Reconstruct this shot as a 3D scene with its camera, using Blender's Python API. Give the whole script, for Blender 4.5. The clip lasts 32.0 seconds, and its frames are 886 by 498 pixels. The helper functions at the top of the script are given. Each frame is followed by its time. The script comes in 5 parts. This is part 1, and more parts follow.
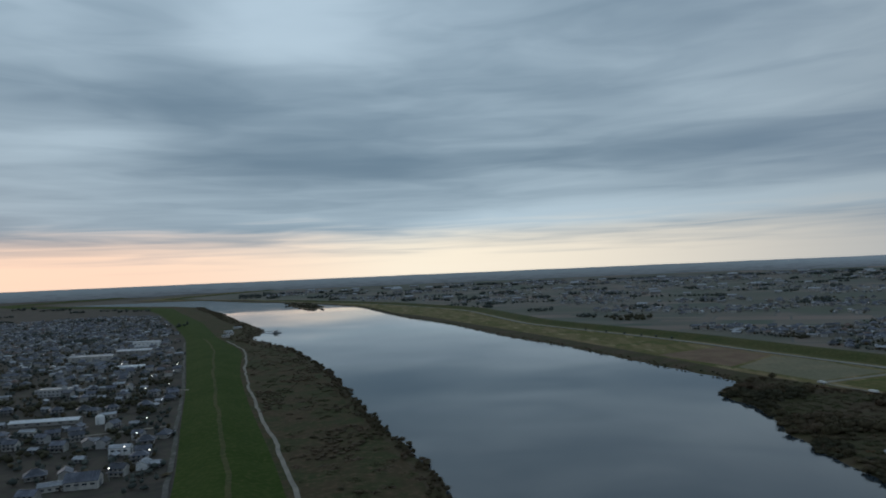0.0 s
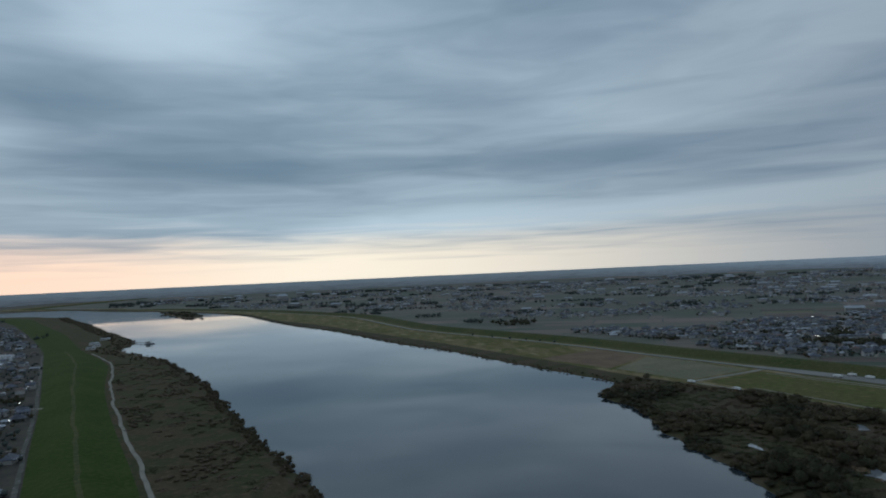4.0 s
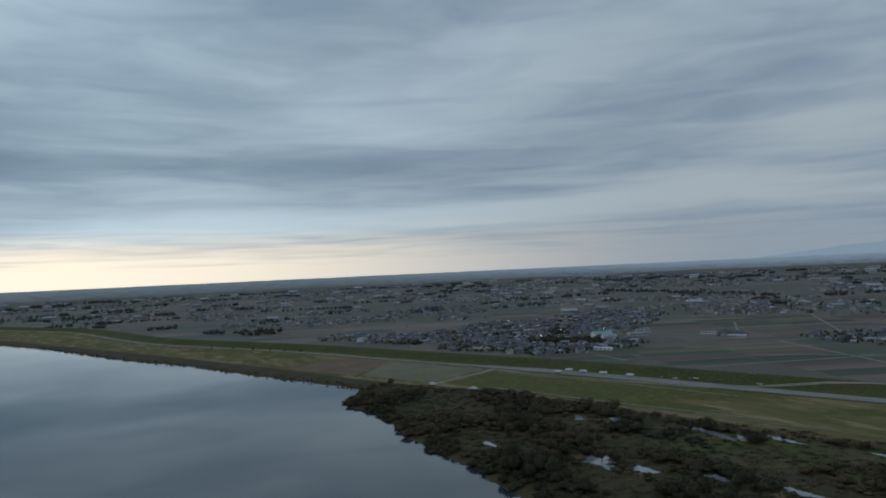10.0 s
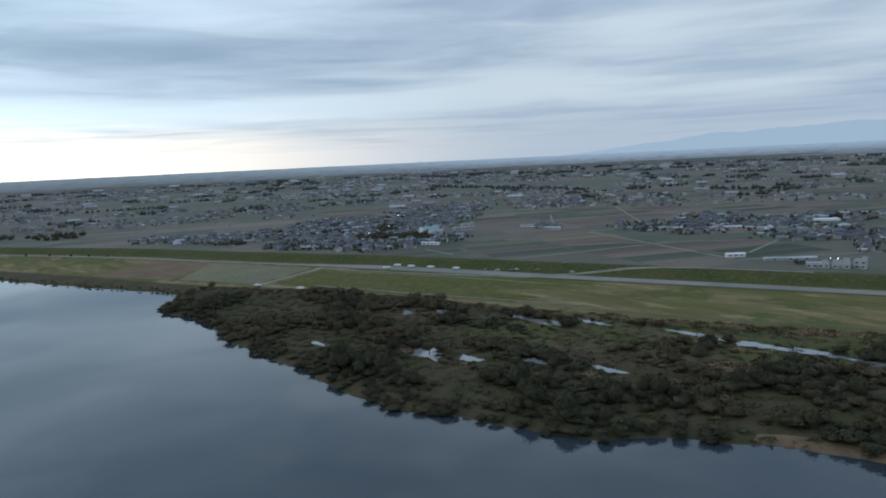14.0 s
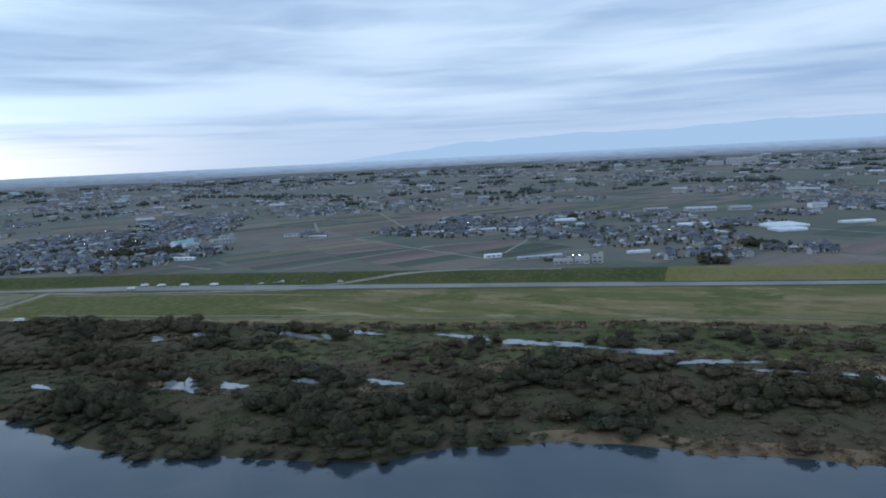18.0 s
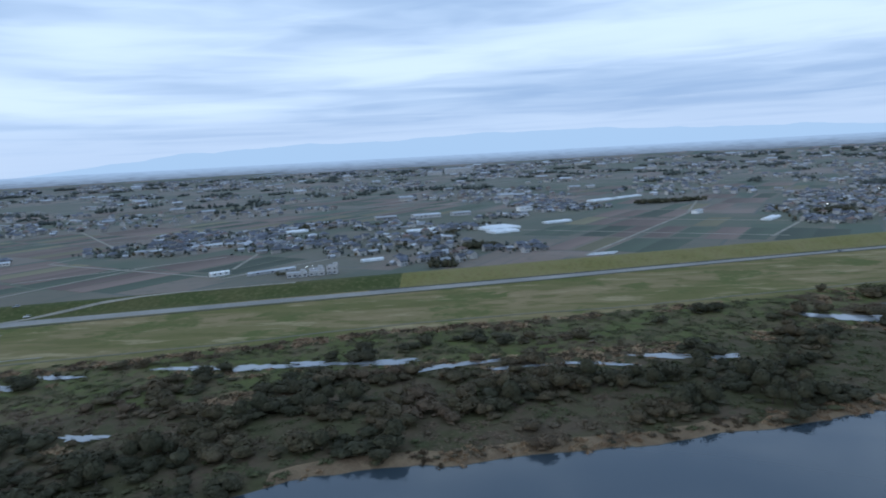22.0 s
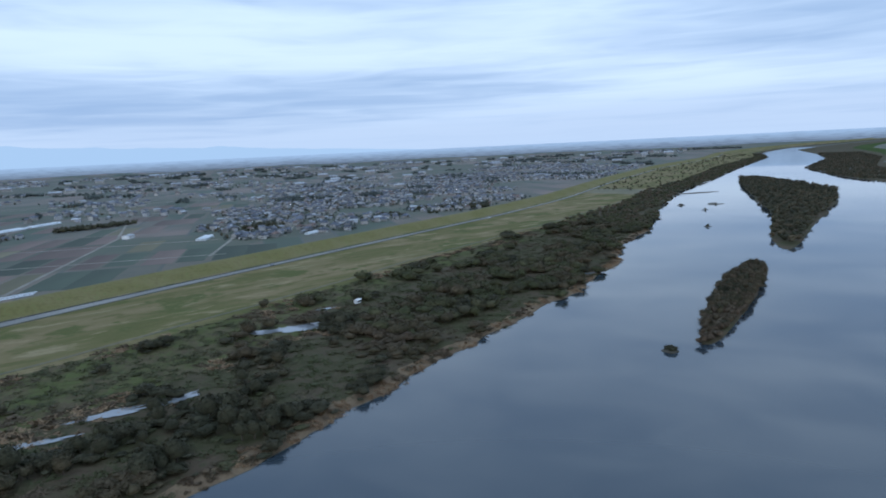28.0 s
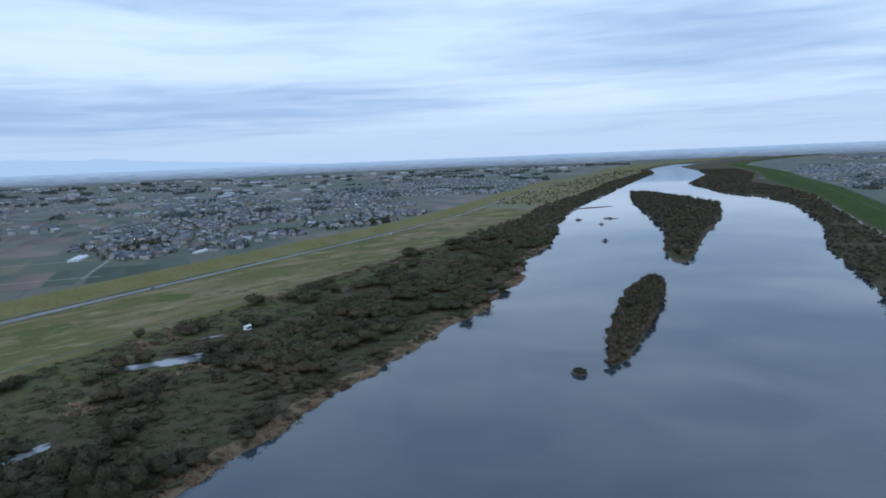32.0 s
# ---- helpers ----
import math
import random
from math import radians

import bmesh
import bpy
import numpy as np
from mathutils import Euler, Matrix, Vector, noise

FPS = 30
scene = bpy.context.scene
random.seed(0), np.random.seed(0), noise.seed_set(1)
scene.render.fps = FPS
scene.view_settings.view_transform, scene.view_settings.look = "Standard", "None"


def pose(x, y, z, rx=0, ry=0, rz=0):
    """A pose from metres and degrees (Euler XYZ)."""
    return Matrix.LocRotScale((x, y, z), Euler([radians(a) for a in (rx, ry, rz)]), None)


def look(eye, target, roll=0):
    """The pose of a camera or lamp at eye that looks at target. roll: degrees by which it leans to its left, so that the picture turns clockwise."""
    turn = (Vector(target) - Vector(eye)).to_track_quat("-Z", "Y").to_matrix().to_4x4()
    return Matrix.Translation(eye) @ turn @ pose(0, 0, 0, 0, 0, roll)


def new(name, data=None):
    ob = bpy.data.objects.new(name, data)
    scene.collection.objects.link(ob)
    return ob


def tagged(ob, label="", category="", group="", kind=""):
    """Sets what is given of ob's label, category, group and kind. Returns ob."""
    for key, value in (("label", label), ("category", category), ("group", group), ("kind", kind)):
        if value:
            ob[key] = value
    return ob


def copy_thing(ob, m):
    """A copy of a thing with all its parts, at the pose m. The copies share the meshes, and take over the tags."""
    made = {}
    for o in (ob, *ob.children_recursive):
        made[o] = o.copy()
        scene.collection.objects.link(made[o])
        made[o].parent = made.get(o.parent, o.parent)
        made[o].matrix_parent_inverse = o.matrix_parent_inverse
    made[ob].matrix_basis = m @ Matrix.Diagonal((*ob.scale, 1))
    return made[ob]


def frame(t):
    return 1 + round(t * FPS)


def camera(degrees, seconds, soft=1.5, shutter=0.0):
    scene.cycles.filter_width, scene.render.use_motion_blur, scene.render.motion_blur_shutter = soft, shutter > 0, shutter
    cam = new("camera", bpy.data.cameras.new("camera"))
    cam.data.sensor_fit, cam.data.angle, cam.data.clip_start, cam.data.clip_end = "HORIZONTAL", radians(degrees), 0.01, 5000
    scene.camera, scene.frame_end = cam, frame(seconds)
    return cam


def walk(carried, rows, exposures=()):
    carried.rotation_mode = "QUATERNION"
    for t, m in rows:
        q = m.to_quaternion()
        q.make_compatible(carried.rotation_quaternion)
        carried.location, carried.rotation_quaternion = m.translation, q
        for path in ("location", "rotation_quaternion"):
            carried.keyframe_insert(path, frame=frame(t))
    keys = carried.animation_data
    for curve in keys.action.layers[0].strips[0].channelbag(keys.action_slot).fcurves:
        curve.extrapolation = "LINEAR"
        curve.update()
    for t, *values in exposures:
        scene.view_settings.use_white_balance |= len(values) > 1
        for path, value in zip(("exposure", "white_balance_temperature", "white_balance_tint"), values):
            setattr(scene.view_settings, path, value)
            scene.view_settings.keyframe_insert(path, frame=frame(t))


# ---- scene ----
cam = camera(66.4, 32.0, soft=1.85, shutter=0.35)
PATH = [
    (0.0, pose(0.00, 0.00, 110.01, 91.992, 2.440, 0.003)),
    (0.5, pose(0.12, 0.98, 110.39, 91.995, 2.484, -1.048)),
    (1.0, pose(0.57, 2.17, 110.45, 92.035, 2.533, -2.180)),
    (1.5, pose(0.72, 3.70, 110.42, 92.068, 2.564, -3.308)),
    (2.0, pose(1.08, 4.89, 110.37, 92.100, 2.593, -4.045)),
    (2.5, pose(1.56, 6.24, 110.15, 92.142, 2.565, -4.581)),
    (4.5, pose(4.01, 14.23, 108.17, 92.141, 2.579, -11.183)),
    (5.0, pose(4.95, 16.69, 107.53, 92.133, 2.554, -12.847)),
    (5.5, pose(6.30, 18.73, 107.01, 92.102, 2.569, -15.184)),
    (6.0, pose(7.95, 21.13, 106.34, 92.058, 2.639, -18.162)),
    (6.5, pose(9.35, 23.64, 105.73, 92.018, 2.651, -20.912)),
    (7.0, pose(10.21, 24.68, 105.61, 91.984, 2.672, -22.917)),
    (7.5, pose(10.38, 25.43, 105.52, 92.033, 2.673, -24.028)),
    (8.0, pose(10.97, 26.34, 105.58, 92.088, 2.635, -24.824)),
    (8.5, pose(11.43, 27.57, 105.44, 92.138, 2.628, -25.916)),
    (9.0, pose(12.65, 29.30, 105.24, 92.116, 2.642, -27.210)),
    (9.5, pose(13.19, 30.85, 105.12, 92.053, 2.652, -28.546)),
    (10.0, pose(14.88, 31.80, 105.05, 91.965, 2.644, -30.277)),
    (10.5, pose(15.84, 33.45, 104.94, 91.863, 2.713, -32.397)),
    (11.0, pose(17.12, 35.11, 104.87, 91.726, 2.745, -34.492)),
    (11.5, pose(17.86, 35.98, 104.92, 91.137, 2.811, -36.066)),
    (12.0, pose(18.80, 37.42, 104.79, 89.053, 2.787, -37.074)),
    (12.5, pose(20.09, 37.78, 104.46, 86.930, 2.717, -38.052)),
    (13.0, pose(20.98, 39.69, 104.11, 84.757, 2.699, -39.608)),
    (13.5, pose(22.98, 41.25, 103.88, 82.646, 2.697, -42.706)),
    (14.0, pose(24.53, 42.69, 103.85, 82.604, 2.708, -44.664)),
    (14.5, pose(26.71, 44.11, 103.74, 82.546, 2.721, -47.196)),
    (15.0, pose(28.64, 45.92, 103.43, 82.520, 2.683, -50.157)),
    (15.5, pose(30.48, 47.31, 103.24, 82.419, 2.738, -53.203)),
    (17.5, pose(39.10, 53.78, 102.24, 82.280, 2.889, -63.104)),
    (18.0, pose(41.12, 55.03, 101.82, 82.350, 2.810, -64.465)),
    (18.5, pose(42.92, 55.91, 101.29, 82.401, 2.819, -65.544)),
    (19.0, pose(45.48, 56.64, 101.10, 82.423, 2.829, -66.556)),
    (19.5, pose(47.79, 57.60, 100.96, 82.446, 2.811, -68.024)),
    (20.0, pose(50.44, 58.23, 100.63, 82.441, 2.839, -70.340)),
    (20.5, pose(53.06, 59.00, 99.90, 82.422, 2.892, -74.317)),
    (21.0, pose(56.66, 60.24, 99.37, 82.349, 2.895, -78.590)),
    (21.5, pose(60.52, 60.47, 98.77, 82.275, 2.981, -82.751)),
    (22.0, pose(64.43, 60.89, 98.31, 82.199, 3.048, -86.985)),
    (22.5, pose(68.27, 60.77, 98.11, 82.081, 3.106, -91.173)),
    (23.0, pose(71.94, 60.78, 97.70, 82.004, 3.114, -95.418)),
    (23.5, pose(75.63, 60.95, 97.28, 81.931, 3.112, -99.708)),
    (24.0, pose(78.88, 61.03, 97.15, 81.844, 3.116, -103.955)),
    (24.5, pose(82.09, 60.95, 96.85, 81.775, 3.076, -108.202)),
    (25.0, pose(85.78, 59.10, 96.27, 81.735, 3.087, -112.381)),
    (25.5, pose(88.89, 57.95, 95.97, 81.690, 3.110, -116.451)),
    (26.0, pose(92.29, 56.58, 95.52, 81.625, 3.117, -120.292)),
    (26.5, pose(95.26, 55.14, 95.15, 81.587, 3.068, -124.119)),
    (28.5, pose(101.88, 50.91, 96.48, 81.723, 2.685, -134.484)),
    (29.0, pose(104.06, 48.85, 96.45, 81.842, 2.688, -135.457)),
    (29.5, pose(106.07, 46.81, 96.34, 81.992, 2.572, -136.420)),
    (30.0, pose(108.21, 44.22, 96.17, 82.095, 2.565, -137.398)),
    (30.5, pose(109.98, 41.85, 96.14, 82.178, 2.499, -138.295)),
    (31.0, pose(111.80, 39.90, 96.20, 82.274, 2.468, -139.264)),
    (31.5, pose(113.58, 37.59, 96.22, 82.368, 2.369, -140.223)),
    (32.0, pose(115.16, 35.60, 95.94, 82.505, 2.319, -141.220)),
]
EXPOSURES = [
    (0.0, -1.17, 6430, 8), (5.0, -1.11, 6280, 8), (8.0, -1.07, 6250, 8), (11.0, -0.97, 6620, 9), (12.5, -0.76, 6500, 9), (14.0, -0.30, 6420, 10), (16.0, -0.12, 6100, 11.5),
    (19.0, 0.0, 5800, 12), (26.0, 0.10, 5750, 12.5), (32.0, 0.05, 5780, 12.5)]
walk(cam, PATH, EXPOSURES)


# ---------------------------------------------------------------- node helpers
class Nodes:
    """Short forms for building a node tree."""

    def __init__(self, tree):
        self.tree = tree

    def add(self, kind, **inputs):
        n = self.tree.nodes.new(kind)
        for key, value in inputs.items():
            self.put(n, key, value)
        return n

    def put(self, n, key, value):
        s = n.inputs[int(key[1:])] if key[0] == "i" and key[1:].isdigit() else n.inputs[key.replace("_", " ")]
        if isinstance(value, bpy.types.NodeSocket):
            self.tree.links.new(value, s)
        elif isinstance(value, tuple) and len(value) == 3 and s.type == "RGBA":
            s.default_value = (*value, 1)
        else:
            s.default_value = value

    def math(self, op, a, b=0.0, c=0.0, clamp=False):
        n = self.add("ShaderNodeMath", i0=a, i1=b, i2=c)
        n.operation, n.use_clamp = op, clamp
        return n.outputs[0]

    def vmath(self, op, a, b=(0, 0, 0)):
        n = self.add("ShaderNodeVectorMath", i0=a, i1=b)
        n.operation = op
        return n.outputs["Value"] if op in ("DOT_PRODUCT", "LENGTH") else n.outputs[0]

    def mix(self, t, a, b, kind="MIX"):
        n = self.add("ShaderNodeMix")
        n.data_type, n.blend_type = "RGBA", kind
        for s, value in ((n.inputs[0], t), (n.inputs[6], a), (n.inputs[7], b)):
            if isinstance(value, bpy.types.NodeSocket):
                self.tree.links.new(value, s)
            else:
                s.default_value = (*value, 1) if isinstance(value, tuple) else value
        return n.outputs[2]

    def noise(self, vec, scale, detail=3.0, rough=0.55, distort=0.0):
        n = self.add("ShaderNodeTexNoise", Vector=vec, Scale=scale, Detail=detail, Roughness=rough, Distortion=distort)
        return n.outputs[0]

    def step(self, x, lo, hi, a=0.0, b=1.0):
        n = self.add("ShaderNodeMapRange", i0=x, i1=lo, i2=hi, i3=a, i4=b)
        n.interpolation_type = "SMOOTHSTEP"
        return n.outputs[0]


# ---------------------------------------------------------------- sky and light
SUNSET = radians(38)  # to the left of +y
world = bpy.data.worlds.new("dusk_sky")
scene.world = world
world.use_nodes = True
world.node_tree.nodes.clear()
k = Nodes(world.node_tree)
way = k.add("ShaderNodeTexCoord").outputs["Generated"]
xyz = k.add("ShaderNodeSeparateXYZ", Vector=way).outputs
up = k.math("MAXIMUM", xyz[2], 0.0)
toward = k.vmath("DOT_PRODUCT", way, (-math.sin(SUNSET), math.cos(SUNSET), 0.0))
# long flat banks of cloud, thinner and closer together towards the skyline
level = k.vmath("NORMALIZE", k.add("ShaderNodeCombineXYZ", X=xyz[0], Y=xyz[1], Z=0.0).outputs[0])
flat = k.add("ShaderNodeSeparateXYZ", Vector=level).outputs
rise = k.math("LOGARITHM", k.math("ADD", up, 0.05), math.e)
banks = k.add("ShaderNodeCombineXYZ", X=flat[0], Y=flat[1], Z=k.math("MULTIPLY", rise, 1.0)).outputs[0]
streaks = k.add("ShaderNodeCombineXYZ", X=flat[0], Y=flat[1], Z=k.math("MULTIPLY", rise, 1.9)).outputs[0]
wide = k.noise(banks, 2.1, 1.5, 0.4, 0.3)
fine = k.noise(streaks, 5.5, 3.0, 0.5, 0.5)
thick = k.math("ADD", k.math("MULTIPLY", wide, 0.55), k.math("MULTIPLY", fine, 0.45))
bright = k.math("MULTIPLY_ADD", k.math("SUBTRACT", thick, 0.5), k.step(toward, -0.1, 0.6, 2.2, 1.35), 0.45)
# broad thin and thick places of the deck: degrees right of +y, degrees up, half widths, how much thinner (+) or thicker (-)
for az_deg, el_deg, half_az, half_el, more in ((-12, 20.5, 9, 4.2, 0.7), (-29, 11, 9, 1.8, 0.4), (-16, 14.5, 20, 2.6, -0.3), (-8, 9.3, 16, 1.7, -0.4), (25, 12, 9, 2.2, 0.25), (23, 9.2, 14, 1.4, -0.3),
                                               (15, 4.3, 17, 1.1, 0.75), (36, 4.9, 9, 1.0, 0.7), (51, 5.4, 10, 1.3, 0.7), (60, 9.5, 8, 2.4, 0.55), (69, 4.6, 9, 1.0, 0.5), (83, 7.5, 9, 1.0, 0.5),
                                               (104, 8.5, 12, 1.5, 0.5), (92, 10.8, 10, 1.3, -0.25), (121, 10.6, 12, 1.2, 0.5), (131, 8, 14, 1.5, 0.5), (157, 4.5, 13, 1.6, 0.4), (110, 3.8, 18, 1.5, -0.45), (142, 17, 22, 4.0, 0.3), (40, 18, 15, 4.0, 0.2)):
    side_on = k.math("ARCCOSINE", k.math("MINIMUM", k.vmath("DOT_PRODUCT", level, (math.sin(radians(az_deg)), math.cos(radians(az_deg)), 0.0)), 1.0))
    ring = k.math("ADD", k.math("POWER", k.math("DIVIDE", side_on, radians(half_az)), 2.0), k.math("POWER", k.math("ABSOLUTE", k.math("DIVIDE", k.math("SUBTRACT", xyz[2], math.sin(radians(el_deg))), radians(half_el))), 2.0))
    bright = k.math("ADD", bright, k.math("MULTIPLY", k.math("EXPONENT", k.math("MULTIPLY", ring, -1.0)), more))
bright = k.step(bright, -0.1, 1.1)
high = k.step(up, 0.0, 0.55)
facing = k.step(toward, -0.1, 0.75)
dark_cloud = k.mix(facing, (0.36, 0.50, 0.69), k.mix(high, (0.222, 0.33, 0.44), (0.235, 0.355, 0.48)))
light_cloud = k.mix(high, k.mix(facing, (0.74, 0.87, 0.98), (0.69, 0.86, 0.99)), (0.68, 0.86, 1.03))
clouds = k.mix(bright, dark_cloud, light_cloud)
side = k.step(toward, -0.1, 0.85)
# pale belt under the deck, warm where the sun has gone down
belt_colour = k.mix(side, (0.56, 0.68, 0.82), (1.58, 1.38, 1.10))
belt_colour = k.mix(k.step(toward, 0.80, 1.0), belt_colour, (1.60, 1.12, 0.84))
belt_top = k.math("ADD", k.step(toward, 0.6, 1.0, 0.046, 0.046), k.math("MULTIPLY", k.math("SUBTRACT", fine, 0.5), 0.06))
belt = k.math("SUBTRACT", 1.0, k.step(k.math("SUBTRACT", up, belt_top), -0.03, 0.036))
clouds = k.mix(k.math("MULTIPLY", belt, 0.9), clouds, belt_colour)
overhead = k.math("MULTIPLY", k.step(up, 0.18, 0.5, 0.0, 0.12), k.step(toward, 0.3, -0.3))  # the deck is brightest overhead
gain = k.math("ADD", k.step(toward, 0.0, 0.85, 1.0, 1.55), overhead)
clouds = k.mix(1.0, clouds, k.add("ShaderNodeCombineColor", i0=gain, i1=gain, i2=gain).outputs[0], "MULTIPLY")
sky = k.add("ShaderNodeTexSky")
sky.sky_type, sky.sun_disc, sky.sun_elevation, sky.sun_rotation = "NISHITA", False, radians(1.5), -SUNSET
veil = k.add("ShaderNodeBackground", Color=sky.outputs[0], Strength=0.05).outputs[0]
cover = k.add("ShaderNodeBackground", Color=clouds, Strength=1.1).outputs[0]
both = k.add("ShaderNodeMixShader", i0=0.88, i1=veil, i2=cover).outputs[0]  # nearly closed cloud
k.add("ShaderNodeOutputWorld", Surface=both)

sun = new("sun", bpy.data.lights.new("sun", "SUN"))
sun.data.energy, sun.data.angle, sun.data.color = 0.35, radians(25), (1.0, 0.84, 0.7)
sun.matrix_world = look((0, 0, 0), (math.sin(SUNSET), -math.cos(SUNSET), -0.35))


# ---------------------------------------------------------------- materials
def surface(name, colours, scale=0.2, fine_scale=2.0, rough=0.85, bump=0.0, per_object=0.0, per_island=0.0, spec=0.3, metal=0.0, haze_sheen=0.0):
    """Two to three colours mixed by a broad and a fine noise, with optional relief and a shift from piece to piece."""
    m = bpy.data.materials.new(name)
    m.use_nodes = True
    m.node_tree.nodes.clear()
    n = Nodes(m.node_tree)
    at = n.add("ShaderNodeTexCoord").outputs["Object"]
    broad = n.noise(at, scale, 4.0, 0.6)
    grain = n.noise(at, fine_scale, 3.0, 0.6)
    col = n.mix(n.step(broad, 0.38, 0.62), colours[0], colours[1])
    if len(colours) > 2:
        col = n.mix(n.step(grain, 0.5, 0.72), col, colours[2])
    grey = n.step(grain, 0.25, 0.75, 0.82, 1.18)
    if per_object:
        grey = n.math("MULTIPLY", grey, n.math("MULTIPLY_ADD", n.add("ShaderNodeObjectInfo").outputs["Random"], per_object, 1 - per_object / 2))
    if per_island:
        grey = n.math("MULTIPLY", grey, n.math("MULTIPLY_ADD", n.add("ShaderNodeNewGeometry").outputs["Random Per Island"], per_island, 1 - per_island / 2))
    col = n.mix(1.0, col, n.add("ShaderNodeCombineColor", i0=grey, i1=grey, i2=grey).outputs[0], "MULTIPLY")
    b = n.add("ShaderNodeBsdfPrincipled", Base_Color=col, Roughness=rough, Metallic=metal)
    b.inputs["Specular IOR Level"].default_value = spec
    # sheen at low angles that stands in for haze
    if haze_sheen:
        b.inputs["Sheen Weight"].default_value, b.inputs["Sheen Roughness"].default_value = haze_sheen, 0.4
    if bump:
        n.put(b, "Normal", n.add("ShaderNodeBump", Strength=bump, Distance=0.5, Height=grain).outputs[0])
    n.add("ShaderNodeOutputMaterial", Surface=b.outputs[0])
    return m


def water_material(name, tint, rough, ripple):
    m = bpy.data.materials.new(name)
    m.use_nodes = True
    m.node_tree.nodes.clear()
    n = Nodes(m.node_tree)
    at = n.add("ShaderNodeTexCoord").outputs["Object"]
    waves = n.noise(at, 0.35, 3.0, 0.6)
    calm = n.noise(at, 0.006, 2.0, 0.5, 0.6)
    b = n.add("ShaderNodeBsdfPrincipled", Base_Color=tint, IOR=1.5, Roughness=n.step(calm, 0.4, 0.62, rough, rough * 1.7))
    n.put(b, "Normal", n.add("ShaderNodeBump", Strength=ripple, Distance=0.3, Height=waves).outputs[0])
    n.add("ShaderNodeOutputMaterial", Surface=b.outputs[0])
    return m


def patchwork(name):
    """Farmland: plots of dry stubble, ploughed earth and vegetables in two sizes."""
    m = bpy.data.materials.new(name)
    m.use_nodes = True
    m.node_tree.nodes.clear()
    n = Nodes(m.node_tree)
    at = n.add("ShaderNodeTexCoord").outputs["Object"]
    turned = n.add("ShaderNodeMapping", Vector=at, Rotation=(0, 0, radians(27)), Scale=(0.01, 0.01, 0.01)).outputs[0]

    def plots(scale, width, row, a, b, shift):
        t = n.add("ShaderNodeTexBrick", Vector=turned, Color1=a, Color2=b, Mortar=(0.085, 0.085, 0.07), Scale=scale)
        n.put(t, "Mortar_Size", 0.012), n.put(t, "Brick_Width", width), n.put(t, "Row_Height", row)
        t.offset, t.squash = shift, 1.0
        return t.outputs[0]

    one = plots(1.0, 1.1, 0.42, (0.185, 0.124, 0.092), (0.046, 0.068, 0.036), 0.37)
    two = plots(0.62, 0.8, 0.55, (0.200, 0.140, 0.105), (0.052, 0.074, 0.040), 0.21)
    pick = n.noise(at, 0.004, 2.0, 0.5)
    col = n.mix(n.step(pick, 0.44, 0.56), one, two)
    tract = n.noise(at, 0.0016, 3.0, 0.6, 0.4)
    col = n.mix(n.step(tract, 0.47, 0.58, 0.0, 0.75), col, n.mix(n.step(pick, 0.35, 0.65), (0.058, 0.074, 0.034), (0.085, 0.078, 0.046)))
    grain = n.noise(at, 0.08, 4.0, 0.65)
    col = n.mix(n.step(grain, 0.5, 0.75, 0.0, 0.45), col, (0.058, 0.066, 0.044))
    b = n.add("ShaderNodeBsdfPrincipled", Base_Color=col, Roughness=0.8)
    b.inputs["Specular IOR Level"].default_value = 0.3
    b.inputs["Sheen Weight"].default_value, b.inputs["Sheen Roughness"].default_value = 0.05, 0.35  # blue-tinted sheen standing in for haze over far fields
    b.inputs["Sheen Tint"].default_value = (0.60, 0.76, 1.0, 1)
    n.add("ShaderNodeOutputMaterial", Surface=b.outputs[0])
    return m


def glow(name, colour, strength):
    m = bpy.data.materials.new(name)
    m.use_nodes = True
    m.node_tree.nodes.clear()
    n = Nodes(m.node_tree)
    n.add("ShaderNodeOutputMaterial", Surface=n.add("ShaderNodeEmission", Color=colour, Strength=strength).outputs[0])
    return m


M_WATER = water_material("river_water", (0.036, 0.049, 0.060), 0.02, 0.004)
M_BANK = surface("rough_bank", [(0.082, 0.062, 0.036), (0.054, 0.060, 0.026), (0.100, 0.070, 0.044)], 0.03, 0.25, bump=0.6, spec=0.05)
M_SHORE = surface("dead_shore_reeds", [(0.150, 0.103, 0.064), (0.205, 0.145, 0.088), (0.10, 0.076, 0.048)], 0.09, 0.7, bump=0.9, spec=0.08)
# pale pond base stands in for the sky mirrored in the pools
M_POND = water_material("pond_water", (0.22, 0.23, 0.24), 0.08, 0.02)
M_BED = surface("river_bed", [(0.06, 0.055, 0.04), (0.09, 0.08, 0.06)])
M_WILD = surface("riverside_scrub", [(0.064, 0.060, 0.028), (0.092, 0.068, 0.044), (0.058, 0.054, 0.028)], 0.035, 0.3, bump=0.6, spec=0.08)
